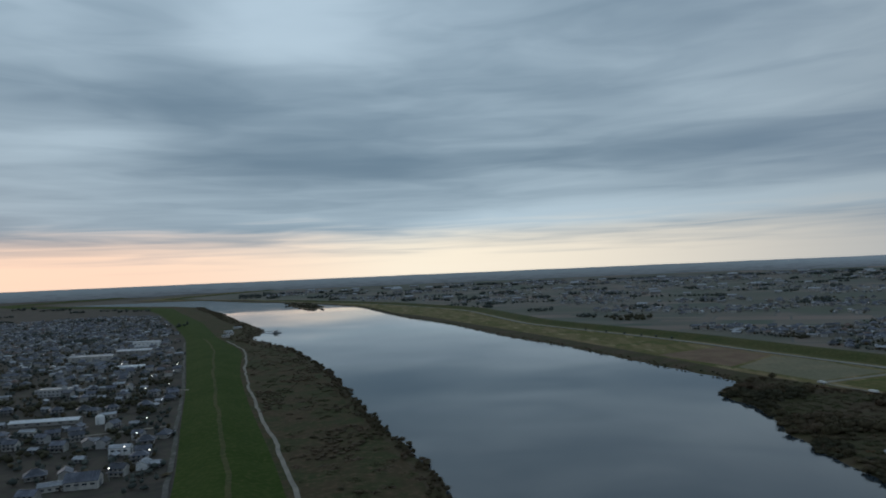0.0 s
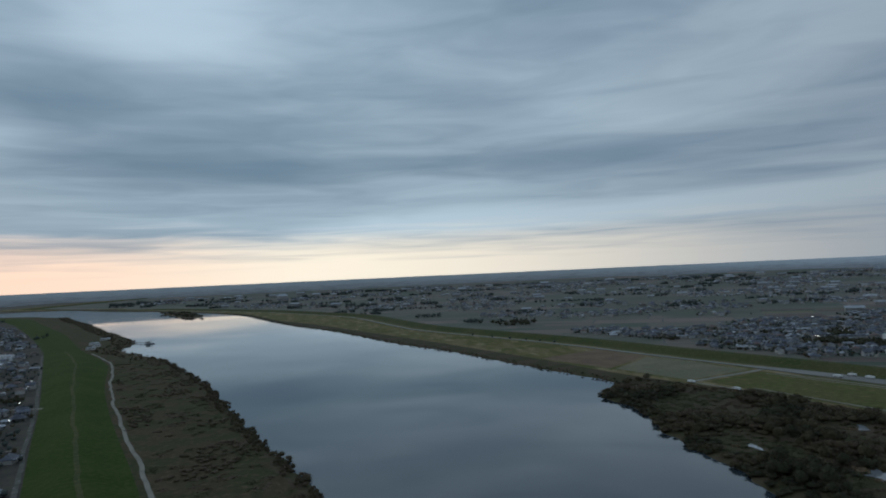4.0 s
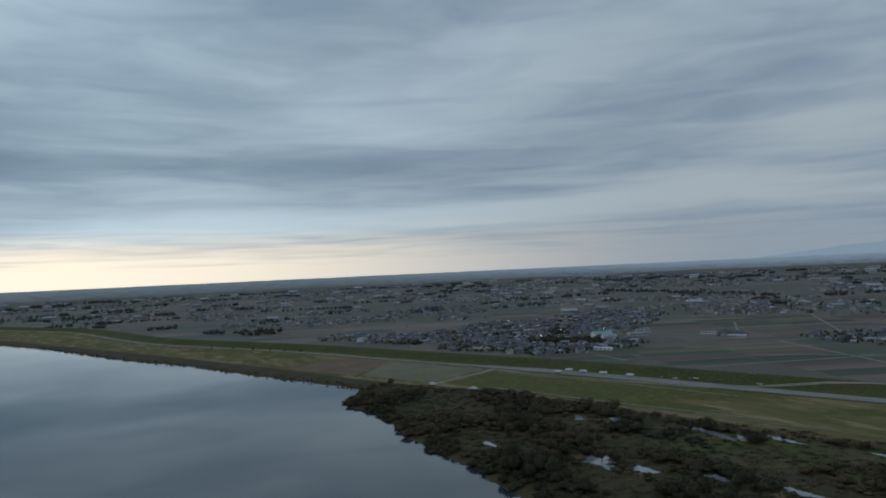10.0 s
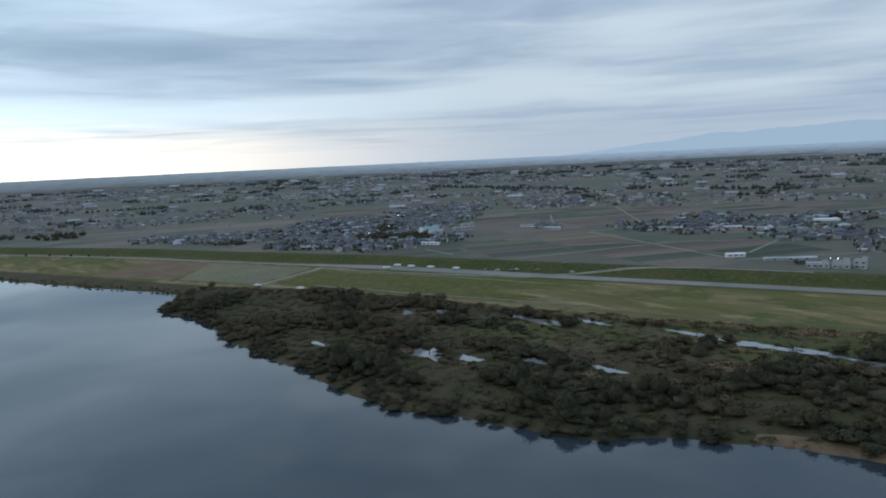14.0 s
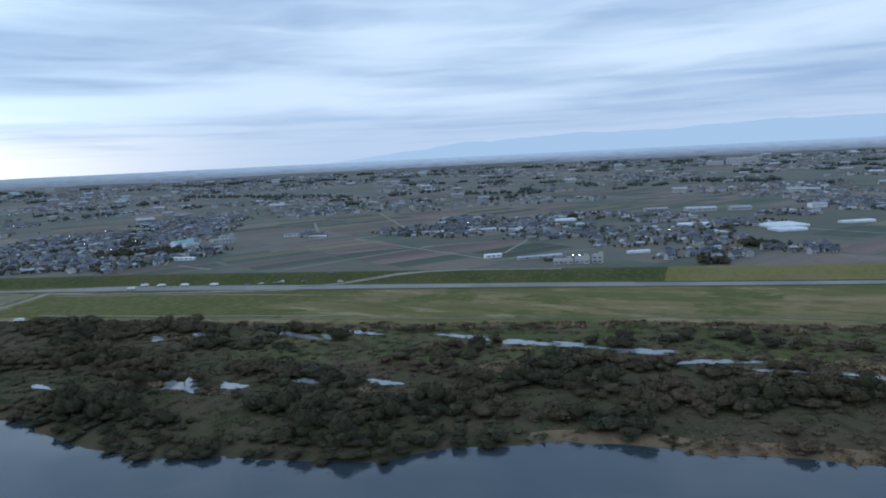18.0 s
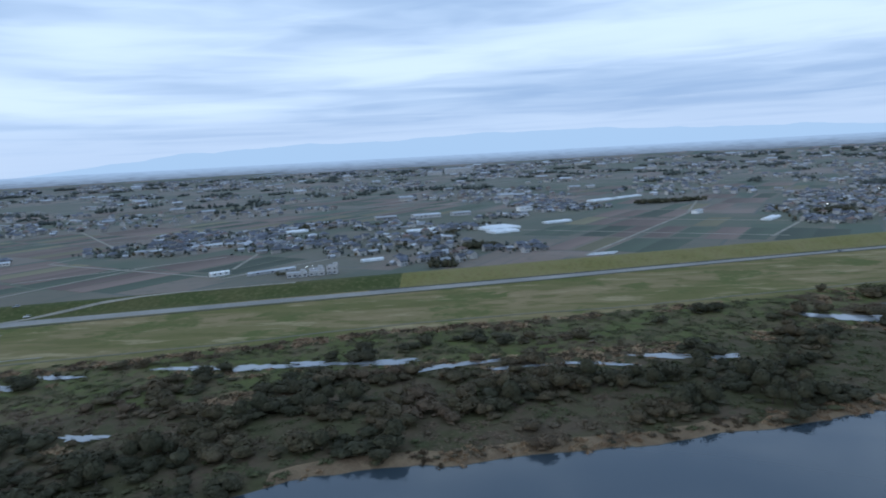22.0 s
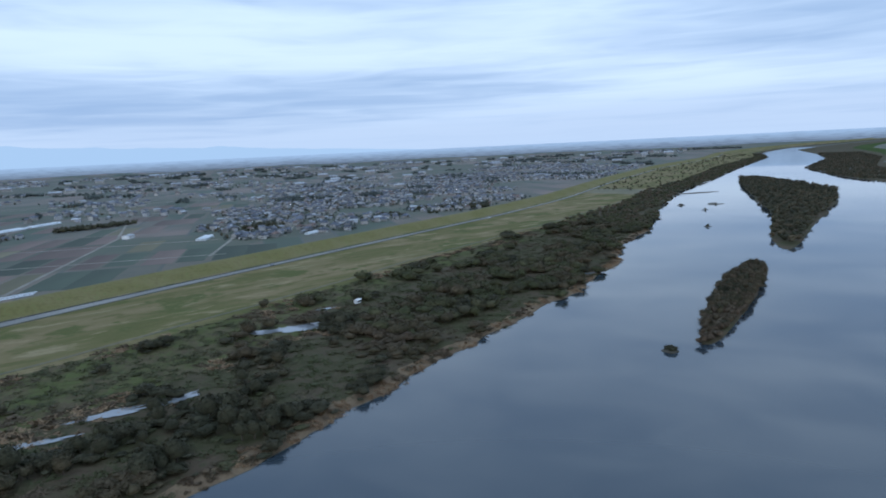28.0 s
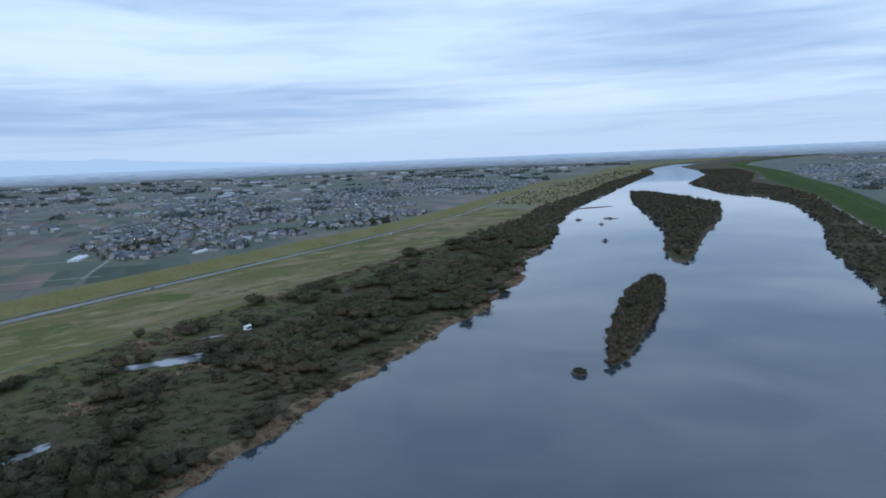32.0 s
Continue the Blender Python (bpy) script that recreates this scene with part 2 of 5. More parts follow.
def meadow_material():
    """Rough grass, green to straw, drawn out in streaks along the river."""
    m = bpy.data.materials.new("floodplain_grass")
    m.use_nodes = True
    m.node_tree.nodes.clear()
    n = Nodes(m.node_tree)
    at = n.add("ShaderNodeTexCoord").outputs["Object"]
    drawn = n.add("ShaderNodeMapping", Vector=at, Rotation=(0, 0, radians(-13)), Scale=(1.0, 0.30, 1.0)).outputs[0]
    broad, mid, grain = n.noise(drawn, 0.022, 3.0, 0.6, 0.2), n.noise(drawn, 0.07, 4.0, 0.65, 0.3), n.noise(at, 0.5, 3.0, 0.6)
    patchy = n.noise(at, 0.02, 4.0, 0.7)
    col = n.mix(n.step(broad, 0.36, 0.64), (0.126, 0.118, 0.042), (0.228, 0.172, 0.090))
    col = n.mix(n.step(patchy, 0.52, 0.62), col, (0.092, 0.104, 0.032))
    col = n.mix(n.step(mid, 0.52, 0.62, 0.0, 0.85), col, (0.114, 0.108, 0.038))
    col = n.mix(n.step(mid, 0.45, 0.34, 0.0, 0.85), col, (0.30, 0.24, 0.135))
    col = n.mix(n.step(grain, 0.4, 0.75, 0.0, 0.4), col, (0.16, 0.135, 0.065))
    b = n.add("ShaderNodeBsdfPrincipled", Base_Color=col, Roughness=0.95)
    b.inputs["Specular IOR Level"].default_value = 0.08
    n.add("ShaderNodeOutputMaterial", Surface=b.outputs[0])
    return m


M_FLOOD = meadow_material()
M_LEVEE = surface("levee_grass", [(0.060, 0.072, 0.024), (0.084, 0.082, 0.032), (0.092, 0.090, 0.038)], 0.02, 0.3, spec=0.08)
M_LEVEE_DRY = surface("dry_levee_grass", [(0.165, 0.145, 0.052), (0.195, 0.165, 0.072), (0.13, 0.13, 0.048)], 0.02, 0.3, spec=0.08)
M_LAWN = surface("mown_levee_grass", [(0.036, 0.064, 0.010), (0.048, 0.075, 0.015), (0.060, 0.070, 0.020)], 0.02, 0.3, spec=0.04)
M_WET = surface("wet_meadow", [(0.086, 0.092, 0.031), (0.108, 0.084, 0.048), (0.074, 0.090, 0.029)], 0.04, 0.3, bump=0.4, spec=0.08)
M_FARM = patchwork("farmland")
M_TOWN = surface("town_ground", [(0.10, 0.095, 0.085), (0.07, 0.075, 0.055), (0.14, 0.13, 0.12)], 0.03, 0.2)
M_GARDEN = surface("town_gardens", [(0.058, 0.052, 0.045), (0.085, 0.072, 0.060), (0.052, 0.060, 0.036)], 0.03, 0.2, spec=0.1)
M_ROAD = surface("pale_asphalt", [(0.205, 0.195, 0.178), (0.26, 0.245, 0.222)], 0.02, 0.6)
M_TRACK = surface("gravel_track", [(0.205, 0.188, 0.155), (0.27, 0.245, 0.20)], 0.05, 0.6)
M_LEAF = surface("willow_leaves", [(0.070, 0.061, 0.034), (0.098, 0.077, 0.046), (0.088, 0.066, 0.043)], 0.06, 0.9, 0.8, per_island=0.6, spec=0.1)
M_LEAF_DARK = surface("evergreen_leaves", [(0.048, 0.047, 0.028), (0.066, 0.060, 0.036)], 0.08, 0.9, 0.8, per_island=0.6, spec=0.1)
# paler and bluer than the other leaves: distance haze put into the colour
M_LEAF_HAZE = surface("haze_tinted_leaves", [(0.062, 0.074, 0.068), (0.084, 0.094, 0.082)], 0.03, 0.5, 0.8, per_island=0.5, spec=0.1, haze_sheen=0.04)
M_LEAF_RUST = surface("autumn_leaves", [(0.105, 0.076, 0.050), (0.092, 0.072, 0.045), (0.125, 0.088, 0.056)], 0.06, 0.9, 0.8, per_island=0.45, spec=0.1)
M_LEAF_GREEN = surface("green_undergrowth", [(0.064, 0.070, 0.032), (0.082, 0.078, 0.040), (0.086, 0.070, 0.043)], 0.06, 0.9, 0.85, per_island=0.5, spec=0.08)
M_BARK = surface("bark", [(0.07, 0.055, 0.04), (0.10, 0.08, 0.06)], 0.5, 4.0)
M_REED = surface("dry_reeds", [(0.235, 0.160, 0.100), (0.31, 0.215, 0.128), (0.17, 0.115, 0.07)], 0.08, 0.8, per_island=0.5, spec=0.08)
# grey tile whose blue cast also stands in for haze over far roofs
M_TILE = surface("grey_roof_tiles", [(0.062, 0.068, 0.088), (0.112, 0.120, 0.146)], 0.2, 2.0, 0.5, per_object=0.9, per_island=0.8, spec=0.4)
M_TILE_RED = surface("brown_roof_tiles", [(0.13, 0.085, 0.07), (0.17, 0.12, 0.10)], 0.2, 2.0, 0.6, per_object=0.6, per_island=0.5)
M_SHEET = surface("pale_roof_sheet", [(0.24, 0.255, 0.28), (0.37, 0.385, 0.41)], 0.1, 1.0, 0.45, per_object=0.6, per_island=0.7, spec=0.4)
M_WALL = surface("cream_render", [(0.30, 0.29, 0.27), (0.42, 0.40, 0.37)], 0.15, 1.5, per_object=0.7, per_island=0.7)
M_PALE = surface("pale_grey_render", [(0.36, 0.36, 0.36), (0.45, 0.44, 0.43)], 0.3, 2.0)
M_VERGE = surface("dark_verge", [(0.05, 0.06, 0.035), (0.075, 0.07, 0.045)], 0.05, 0.5)
M_EDGE = surface("dark_foot_strip", [(0.028, 0.030, 0.024), (0.045, 0.042, 0.034)], 0.05, 0.5)
M_WHITE = surface("white_paint", [(0.72, 0.72, 0.72), (0.80, 0.80, 0.79)], 0.3, 2.0, 0.5)
M_GLASS = surface("window_glass", [(0.03, 0.035, 0.045), (0.05, 0.06, 0.07)], 0.5, 3.0, 0.12, spec=0.7)
M_FILM = surface("greenhouse_film", [(0.55, 0.58, 0.60), (0.66, 0.68, 0.70)], 0.08, 0.8, 0.35, spec=0.5)
M_TEAL = surface("teal_roof_sheet", [(0.16, 0.36, 0.36), (0.2, 0.42, 0.41)], 0.1, 1.0, 0.5)
M_TYRE = surface("black_rubber", [(0.02, 0.02, 0.02), (0.03, 0.03, 0.03)])
M_STEEL = surface("grey_steel", [(0.25, 0.26, 0.27), (0.33, 0.34, 0.35)], 0.4, 3.0, 0.5, metal=0.4)
M_LAMP = glow("lit_lamp", (1.0, 0.93, 0.82), 12.0)
# aerial haze painted as one pale blue glow
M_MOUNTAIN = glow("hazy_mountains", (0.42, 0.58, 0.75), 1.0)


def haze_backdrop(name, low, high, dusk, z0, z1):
    """The farthest plain with its haze painted in as glow: paler towards the skyline and duller under the sunset, with
    faint darker streaks of woods.
    """
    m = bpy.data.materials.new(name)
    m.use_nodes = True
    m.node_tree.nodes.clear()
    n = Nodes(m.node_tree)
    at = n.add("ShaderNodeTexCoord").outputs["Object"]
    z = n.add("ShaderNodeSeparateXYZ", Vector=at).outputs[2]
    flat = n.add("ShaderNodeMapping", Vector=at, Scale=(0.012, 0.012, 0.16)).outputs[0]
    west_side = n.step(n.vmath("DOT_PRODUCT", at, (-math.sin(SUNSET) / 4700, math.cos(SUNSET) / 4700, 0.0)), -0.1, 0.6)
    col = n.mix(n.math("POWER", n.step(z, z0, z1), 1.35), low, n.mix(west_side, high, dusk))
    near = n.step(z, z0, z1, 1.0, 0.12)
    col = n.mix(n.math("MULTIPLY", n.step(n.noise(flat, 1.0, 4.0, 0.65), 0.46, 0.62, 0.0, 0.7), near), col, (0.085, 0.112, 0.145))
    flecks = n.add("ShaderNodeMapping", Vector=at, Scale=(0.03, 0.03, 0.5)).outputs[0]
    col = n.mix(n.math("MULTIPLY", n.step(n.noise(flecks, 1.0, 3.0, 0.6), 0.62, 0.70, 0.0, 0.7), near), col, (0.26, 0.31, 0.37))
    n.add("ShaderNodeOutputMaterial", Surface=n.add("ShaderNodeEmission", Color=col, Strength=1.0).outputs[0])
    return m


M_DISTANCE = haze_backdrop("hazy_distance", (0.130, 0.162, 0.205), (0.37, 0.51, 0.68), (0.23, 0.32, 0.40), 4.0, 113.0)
M_SOIL = surface("ploughed_soil", [(0.125, 0.088, 0.074), (0.165, 0.118, 0.096)], 0.02, 0.3, per_object=0.5)
M_CROP = surface("dark_vegetable_rows", [(0.048, 0.066, 0.044), (0.070, 0.082, 0.056)], 0.02, 0.3, per_object=0.5)
M_STUBBLE = surface("dry_stubble", [(0.17, 0.145, 0.085), (0.13, 0.12, 0.07)], 0.02, 0.3, per_object=0.4)
M_GREEN_FIELD = surface("bright_meadow", [(0.095, 0.100, 0.028), (0.118, 0.108, 0.036), (0.14, 0.118, 0.048)], 0.02, 0.2, spec=0.08)
M_RUST_FIELD = surface("rust_reeds", [(0.15, 0.085, 0.05), (0.19, 0.12, 0.07), (0.12, 0.10, 0.05)], 0.04, 0.3)
M_LENS = surface("headlight_lens", [(0.6, 0.6, 0.6), (0.7, 0.7, 0.7)], 1.0, 5.0, 0.15)


# ---------------------------------------------------------------- plan
def along(*pairs, soft=0):
    """x as a smooth function of y, from (x, y) pairs; soft rounds the bends over so many metres."""
    p = sorted((y, x) for x, y in pairs)
    ys, xs = np.array([a for a, b in p], float), np.array([b for a, b in p], float)
    if soft:
        fine = np.arange(ys[0], ys[-1], 10.0)
        w = np.hanning(int(soft / 5) | 1)
        half = len(w) // 2
        line = np.interp(fine, ys, xs)
        padded = np.concatenate([np.full(half, line[0]), line, np.full(half, line[-1])])
        ys, xs = fine, np.convolve(padded, w / w.sum(), "valid")
    return lambda y: np.interp(y, ys, xs)


PHASES = {k: np.random.RandomState(k).rand(5) * 6.28 for k in range(30)}


def wiggle(y, size, length, seed):
    y = np.asarray(y, float)
    out = 0.0
    for i, phase in enumerate(PHASES[seed]):
        out = out + np.sin(y / (length / 1.7 ** i) * 6.283 + phase) / 1.5 ** i
    return out * size / 2.2


# the east shore, bordered by willow scrub
EAST0 = along((-2273, 4662), (-1804, 4463), (-1291, 4020), (-836, 3282), (-545, 2894), (-293, 2401), (-104, 1735), (14, 1426), (103, 1112),
              (166, 951), (203, 818), (232, 721), (254, 656), (264, 606), (240, 590), (226, 560), (224, 540), (230, 500), (221, 462), (211, 416), (208, 330),
              (200, 288), (203, 259), (217, 210), (229, 172), (246, 155), (264, 121), (270, 85), (273, 60), (281, 15), (288, -20), (300, -63),
              (314, -110), (326, -150), (340, -208), (358, -275), (361, -308), (382, -351), (395, -405), (445, -485), (480, -590),
              (530, -693), (600, -830), (719, -1109), (816, -1434), (997, -1972), (1284, -2900), (1600, -3600), (1900, -5000))
WEST0 = along((-2900, 4700), (-2594, 4400), (-1350, 3339), (-1123, 3146), (-924, 2668), (-743, 2292), (-594, 1930), (-470, 1658), (-395, 1480), (-380, 1420), (-371, 1291),
              (-334, 1223), (-248, 1081), (-177, 901), (-131, 773), (-90, 632), (-41, 471), (-12, 386), (0, 334), (40, 150), (75, 0),
              (105, -150), (135, -320), (163, -461), (183, -529), (228, -673), (266, -871), (367, -1218), (443, -1354), (578, -1531),
              (791, -1933), (950, -2600), (1250, -3366), (1500, -3700), (1750, -5000))
ROAD_E = along((-2050, 4662), (-1000, 3600), (-230, 2500), (60, 1887), (160, 1330), (262, 1083), (318, 950), (380, 735), (416, 637), (444, 540), (467, 436), (503, 300), (535, 175),
               (562, 55), (590, -45), (627, -190), (648, -275), (688, -440), (735, -640), (818, -900), (985, -1286), (1250, -1972), (1500, -2900), (1800, -3600), (2100, -5000), soft=160)
EDGE_E = along((-2230, 4662), (-790, 3282), (-60, 1735), (150, 1112), (240, 818), (285, 640), (305, 585), (338, 525), (365, 390), (387, 279), (415, 180), (436, 119),
               (448, 41), (463, -45), (480, -122), (515, -250), (545, -350), (592, -565), (680, -880), (765, -1060), (870, -1434), (1060, -1972), (1330, -2900), (1650, -3600), (1950, -5000), soft=100)
PATH_W = along((-3100, 4700), (-1250, 3100), (-960, 2474), (-640, 1800), (-440, 1309), (-315, 1056), (-244, 798), (-170, 582), (-112, 426), (-80, 336),
               (-10, 100), (40, -100), (90, -350), (140, -600), (198, -802), (232, -919), (364, -1390), (470, -1676), (620, -2100), (850, -2900), (1300, -4000), (1500, -5000), soft=160)
INNER_W = along((-3300, 4700), (-1380, 3100), (-1040, 2474), (-720, 1800), (-500, 1309), (-264, 688), (-199, 503), (-139, 343), (-75, 100), (-20, -100), (30, -350),
                (75, -600), (130, -800), (236, -1170), (370, -1676), (523, -2132), (760, -2900), (1200, -4000), (1400, -5000), soft=160)


def east(y):
    return EAST0(y) + wiggle(y, 2.5, 60, 3)


def west(y):
    return WEST0(y) + wiggle(y, 2.5, 70, 4)


EYE_X, EYE_Y, EYE_Z = 60.0, 20.0, 100.0


def lay(x, y, z=0.0):
    """The far plain is drawn in towards the middle and rises with it: past 2.5 km the ground climbs gently to the skyline."""
    x, y = np.asarray(x, float), np.asarray(y, float)
    dx, dy = x - EYE_X, y - EYE_Y
    far = np.maximum(np.hypot(dx, dy), 1.0)
    near = np.where(far < 2500, far, 2500 + 2100 * (1 - np.exp(-(far - 2500) / 2100)))
    s = near / far
    return EYE_X + dx * s, EYE_Y + dy * s, np.asarray(z, float) * s + EYE_Z * (1 - s)


def ease(x, a, b):
    t = np.clip((x - a) / (b - a), 0, 1)
    return t * t * (3 - 2 * t)


def ground(x, y):
    """Height of the land above the water, before lay()."""
    x, y = np.asarray(x, float), np.asarray(y, float)
    e, w, r, edge = east(y), west(y), ROAD_E(y), EDGE_E(y)
    s = x - e
    ze = 1.3 * ease(s, -1, 7) + 1.2 * ease(x, edge - 30, edge) + 0.5 * ease(x - r, -14, -10)
    u = x - r
    ze = ze + 6.0 * ease(u, 15, 38) - 7.0 * ease(u, 41, 72)
    s = w - x
    p, q = PATH_W(y), INNER_W(y)
    ze2 = 1.4 * ease(s, -1, 8) + 1.0 * ease(-x, -p - 6, -p)
    t = (p - x) / np.maximum(p - q, 1)
    ze2 = ze2 + 5.0 * ease(t, 0.08, 0.42) - 5.4 * ease(t, 0.60, 1.0)
    mid = (e + w) / 2
    z = np.where(x > mid, ze, ze2)
    return np.where((x < e) & (x > w), -0.25 - 1.8 * ease(np.minimum(e - x, x - w), 0, 20), z)


def on_land(x, y, z=0.0):
    return tuple(float(a) for a in lay(x, y, ground(x, y) + z))


# ---------------------------------------------------------------- mesh helpers
class Bag:
    """Collects triangles and quads of many small shapes for one mesh."""

    def __init__(self):
        self.v, self.f, self.m, self.size, self.n, self.count = [], [], [], [], [], 0

    def put(self, v, f, m=0, n=None):
        v, f = np.asarray(v, float).reshape(-1, 3), np.asarray(f, int)
        self.v.append(v), self.f.append((f + self.count).ravel())
        self.size.append(np.full(len(f), f.shape[1])), self.m.append(np.broadcast_to(np.asarray(m), (len(f),)))
        self.n.append(np.zeros((len(v), 3)) if n is None else n)
        self.count += len(v)

    def mesh(self, name, mats, smooth=False):
        me = bpy.data.meshes.new(name)
        v, loops, sizes, m = np.concatenate(self.v), np.concatenate(self.f), np.concatenate(self.size), np.concatenate(self.m)
        me.vertices.add(len(v)), me.loops.add(len(loops)), me.polygons.add(len(sizes))
        me.vertices.foreach_set("co", v.ravel().astype(np.float32))
        me.loops.foreach_set("vertex_index", loops.astype(np.int32))
        me.polygons.foreach_set("loop_start", (np.cumsum(sizes) - sizes).astype(np.int32))
        me.polygons.foreach_set("material_index", m.astype(np.int32))
        me.polygons.foreach_set("use_smooth", np.full(len(sizes), smooth))
        for a in mats:
            me.materials.append(a)
        me.update(calc_edges=True)
        lean = np.concatenate(self.n)
        if lean.any():
            me.attributes.new("custom_normal", "FLOAT_VECTOR", "POINT").data.foreach_set("vector", lean.ravel().astype(np.float32))
        return me


def part(name, data, parent, label=""):
    """Links a mesh as one part under a thing or a part."""
    ob = new(name, data)
    ob.parent = parent
    return tagged(ob, label)


def thing(name, label, category, group="", data=None):
    return tagged(new(name, data), label, category, group)


def structure(name, data, label, category):
    return tagged(new(name, data), label, category, kind="structure")


def box(x0, x1, y0, y1, z0, z1):
    v = [(x, y, z) for x in (x0, x1) for y in (y0, y1) for z in (z0, z1)]
    f = [(0, 1, 3, 2), (4, 6, 7, 5), (0, 4, 5, 1), (2, 3, 7, 6), (0, 2, 6, 4), (1, 5, 7, 3)]
    return v, f


def one_mesh(name, mats, *shapes, smooth=False):
    b = Bag()
    for s in shapes:
        b.put(*s)
    return b.mesh(name, mats, smooth)


def tube(a, b, r0, r1, n=7):
    """A tapered round bar from a to b, open at its ends."""
    a, b = Vector(a), Vector(b)
    q = (b - a).to_track_quat("Z", "Y")
    v = [p + q @ Vector((math.cos(i * 6.2832 / n) * r, math.sin(i * 6.2832 / n) * r, 0)) for p, r in ((a, r0), (b, r1)) for i in range(n)]
    f = [(i, (i + 1) % n, n + (i + 1) % n, n + i) for i in range(n)]
    return [tuple(p) for p in v], f


class Taken:
    """The plots already built on, kept by squares of 50 m."""

    def __init__(self):
        self.all, self.cells = [], {}

    def append(self, p):
        self.all.append(p)
        x, y, b = p
        for i in range(int((x - b - 30) // 50), int((x + b + 30) // 50) + 1):
            for j in range(int((y - b - 30) // 50), int((y + b + 30) // 50) + 1):
                self.cells.setdefault((i, j), []).append(p)

    def hit(self, x, y, more=0.0):
        return any(abs(x - a) < b + more and abs(y - q) < b + more for a, q, b in self.cells.get((int(x // 50), int(y // 50)), ()))


placed = Taken()


# ---------------------------------------------------------------- land
def spread(near, step, far, growth=1.22):
    out, s = [near], step
    while out[-1] < far:
        out.append(out[-1] + s)
        s *= growth
    return out


rows_y = np.array(sorted({-a for a in spread(1250, 14, 42000)} | set(np.arange(-1240, 1500, 7.0)) | set(spread(1500, 14, 42000))))
cols, zones = [], []
inner, outer = INNER_W(rows_y), PATH_W(rows_y)
e_line, w_line, r_line, t_line = east(rows_y), west(rows_y), ROAD_E(rows_y), EDGE_E(rows_y)
for d in reversed(spread(0, 14, 42000, 1.3)[1:]):
    cols.append(inner - d), zones.append(0)
for i in range(9):
    cols.append(inner + (outer - inner) * i / 9), zones.append(1)
bank = np.maximum(w_line - outer, 20)
for i in range(8):
    cols.append(outer + bank * i / 8), zones.append(2)
for d in (0, 4, 12):
    cols.append(w_line + d), zones.append(3)
cols.append((w_line + e_line) / 2), zones.append(3)
for d in (12, 4):
    cols.append(e_line - d), zones.append(3)
scrub = np.maximum(t_line - e_line, 12)
for d in (0, 4, 8):
    cols.append(e_line + d), zones.append(2)
for i in range(1, 9):
    cols.append(e_line + 8 + (scrub - 8) * i / 9), zones.append(2)
meadow = np.maximum(r_line - 14 - e_line - scrub, 8)
for i in range(7):
    cols.append(e_line + scrub + meadow * i / 7), zones.append(4)
for d in (-13, -9, 9):
    cols.append(np.maximum(r_line + d, e_line + scrub + meadow + 13 + d)), zones.append(4)
for d in (12, 17, 22, 28, 34, 38, 43, 48, 54, 60, 66):
    cols.append(np.maximum(r_line + d, e_line + scrub + meadow + 13 + d)), zones.append(5)
for d in spread(72, 14, 42000, 1.3):
    cols.append(np.maximum(r_line + d, e_line + scrub + meadow + 13 + d)), zones.append(0)
gx = np.array(cols).T
gy = np.repeat(rows_y[:, None], gx.shape[1], 1)
px, py, pz = lay(gx, gy, ground(gx, gy))
nr, nc = gx.shape
idx = np.arange(nr * nc).reshape(nr, nc)
quads = np.stack([idx[:-1, :-1], idx[:-1, 1:], idx[1:, 1:], idx[1:, :-1]], -1).reshape(-1, 4)
land = Bag()
kinds = np.tile(np.array(zones[:-1]), (nr - 1, 1))
wet = np.zeros(nc - 1, bool)
wet[[i for i, z in enumerate(zones[:-1]) if z == 2][-4:]] = True
kinds[wet[None, :] & (rows_y[:-1, None] > -140) & (rows_y[:-1, None] < 320)] = 7  # open wet meadow behind the willows
wet[[i for i, z in enumerate(zones[:-1]) if z == 2][-4:-2]] = False
kinds[wet[None, :] & (rows_y[:-1, None] > -700) & (rows_y[:-1, None] < -140)] = 7
dry = np.zeros(nc - 1, bool)
dry[[i for i, z in enumerate(zones[:-1]) if z == 2][:7]] = True
kinds[dry[None, :] & (rows_y[:-1, None] > 40)] = 9  # rough meadow on the west bank
fringe = np.zeros(nc - 1, bool)
fringe[[i for i, z in enumerate(zones[:-1]) if z == 2][8:10]] = True
kinds[fringe[None, :] & (rows_y[:-1, None] < 130) & (rows_y[:-1, None] > -640)] = 8  # dead reeds along the water
kinds[(kinds == 5) & (rows_y[:-1, None] < 122)] = 6  # the levee turns from dark green to dry grass
kinds[(np.arange(nc - 1) < zones.index(1))[None, :] & (rows_y[:-1, None] > 150) & (rows_y[:-1, None] < 9000)] = 10  # gardens and yards of the town
reach = np.hypot(gx - EYE_X, gy - EYE_Y)
seen = np.minimum(np.minimum(reach[:-1, :-1], reach[1:, 1:]), np.minimum(reach[:-1, 1:], reach[1:, :-1])).ravel() < 7000
land.put(np.stack([px, py, pz], -1), quads[seen], kinds.ravel()[seen])
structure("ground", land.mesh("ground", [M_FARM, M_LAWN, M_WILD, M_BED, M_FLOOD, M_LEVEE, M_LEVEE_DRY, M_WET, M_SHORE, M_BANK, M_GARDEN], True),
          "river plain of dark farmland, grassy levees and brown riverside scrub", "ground")


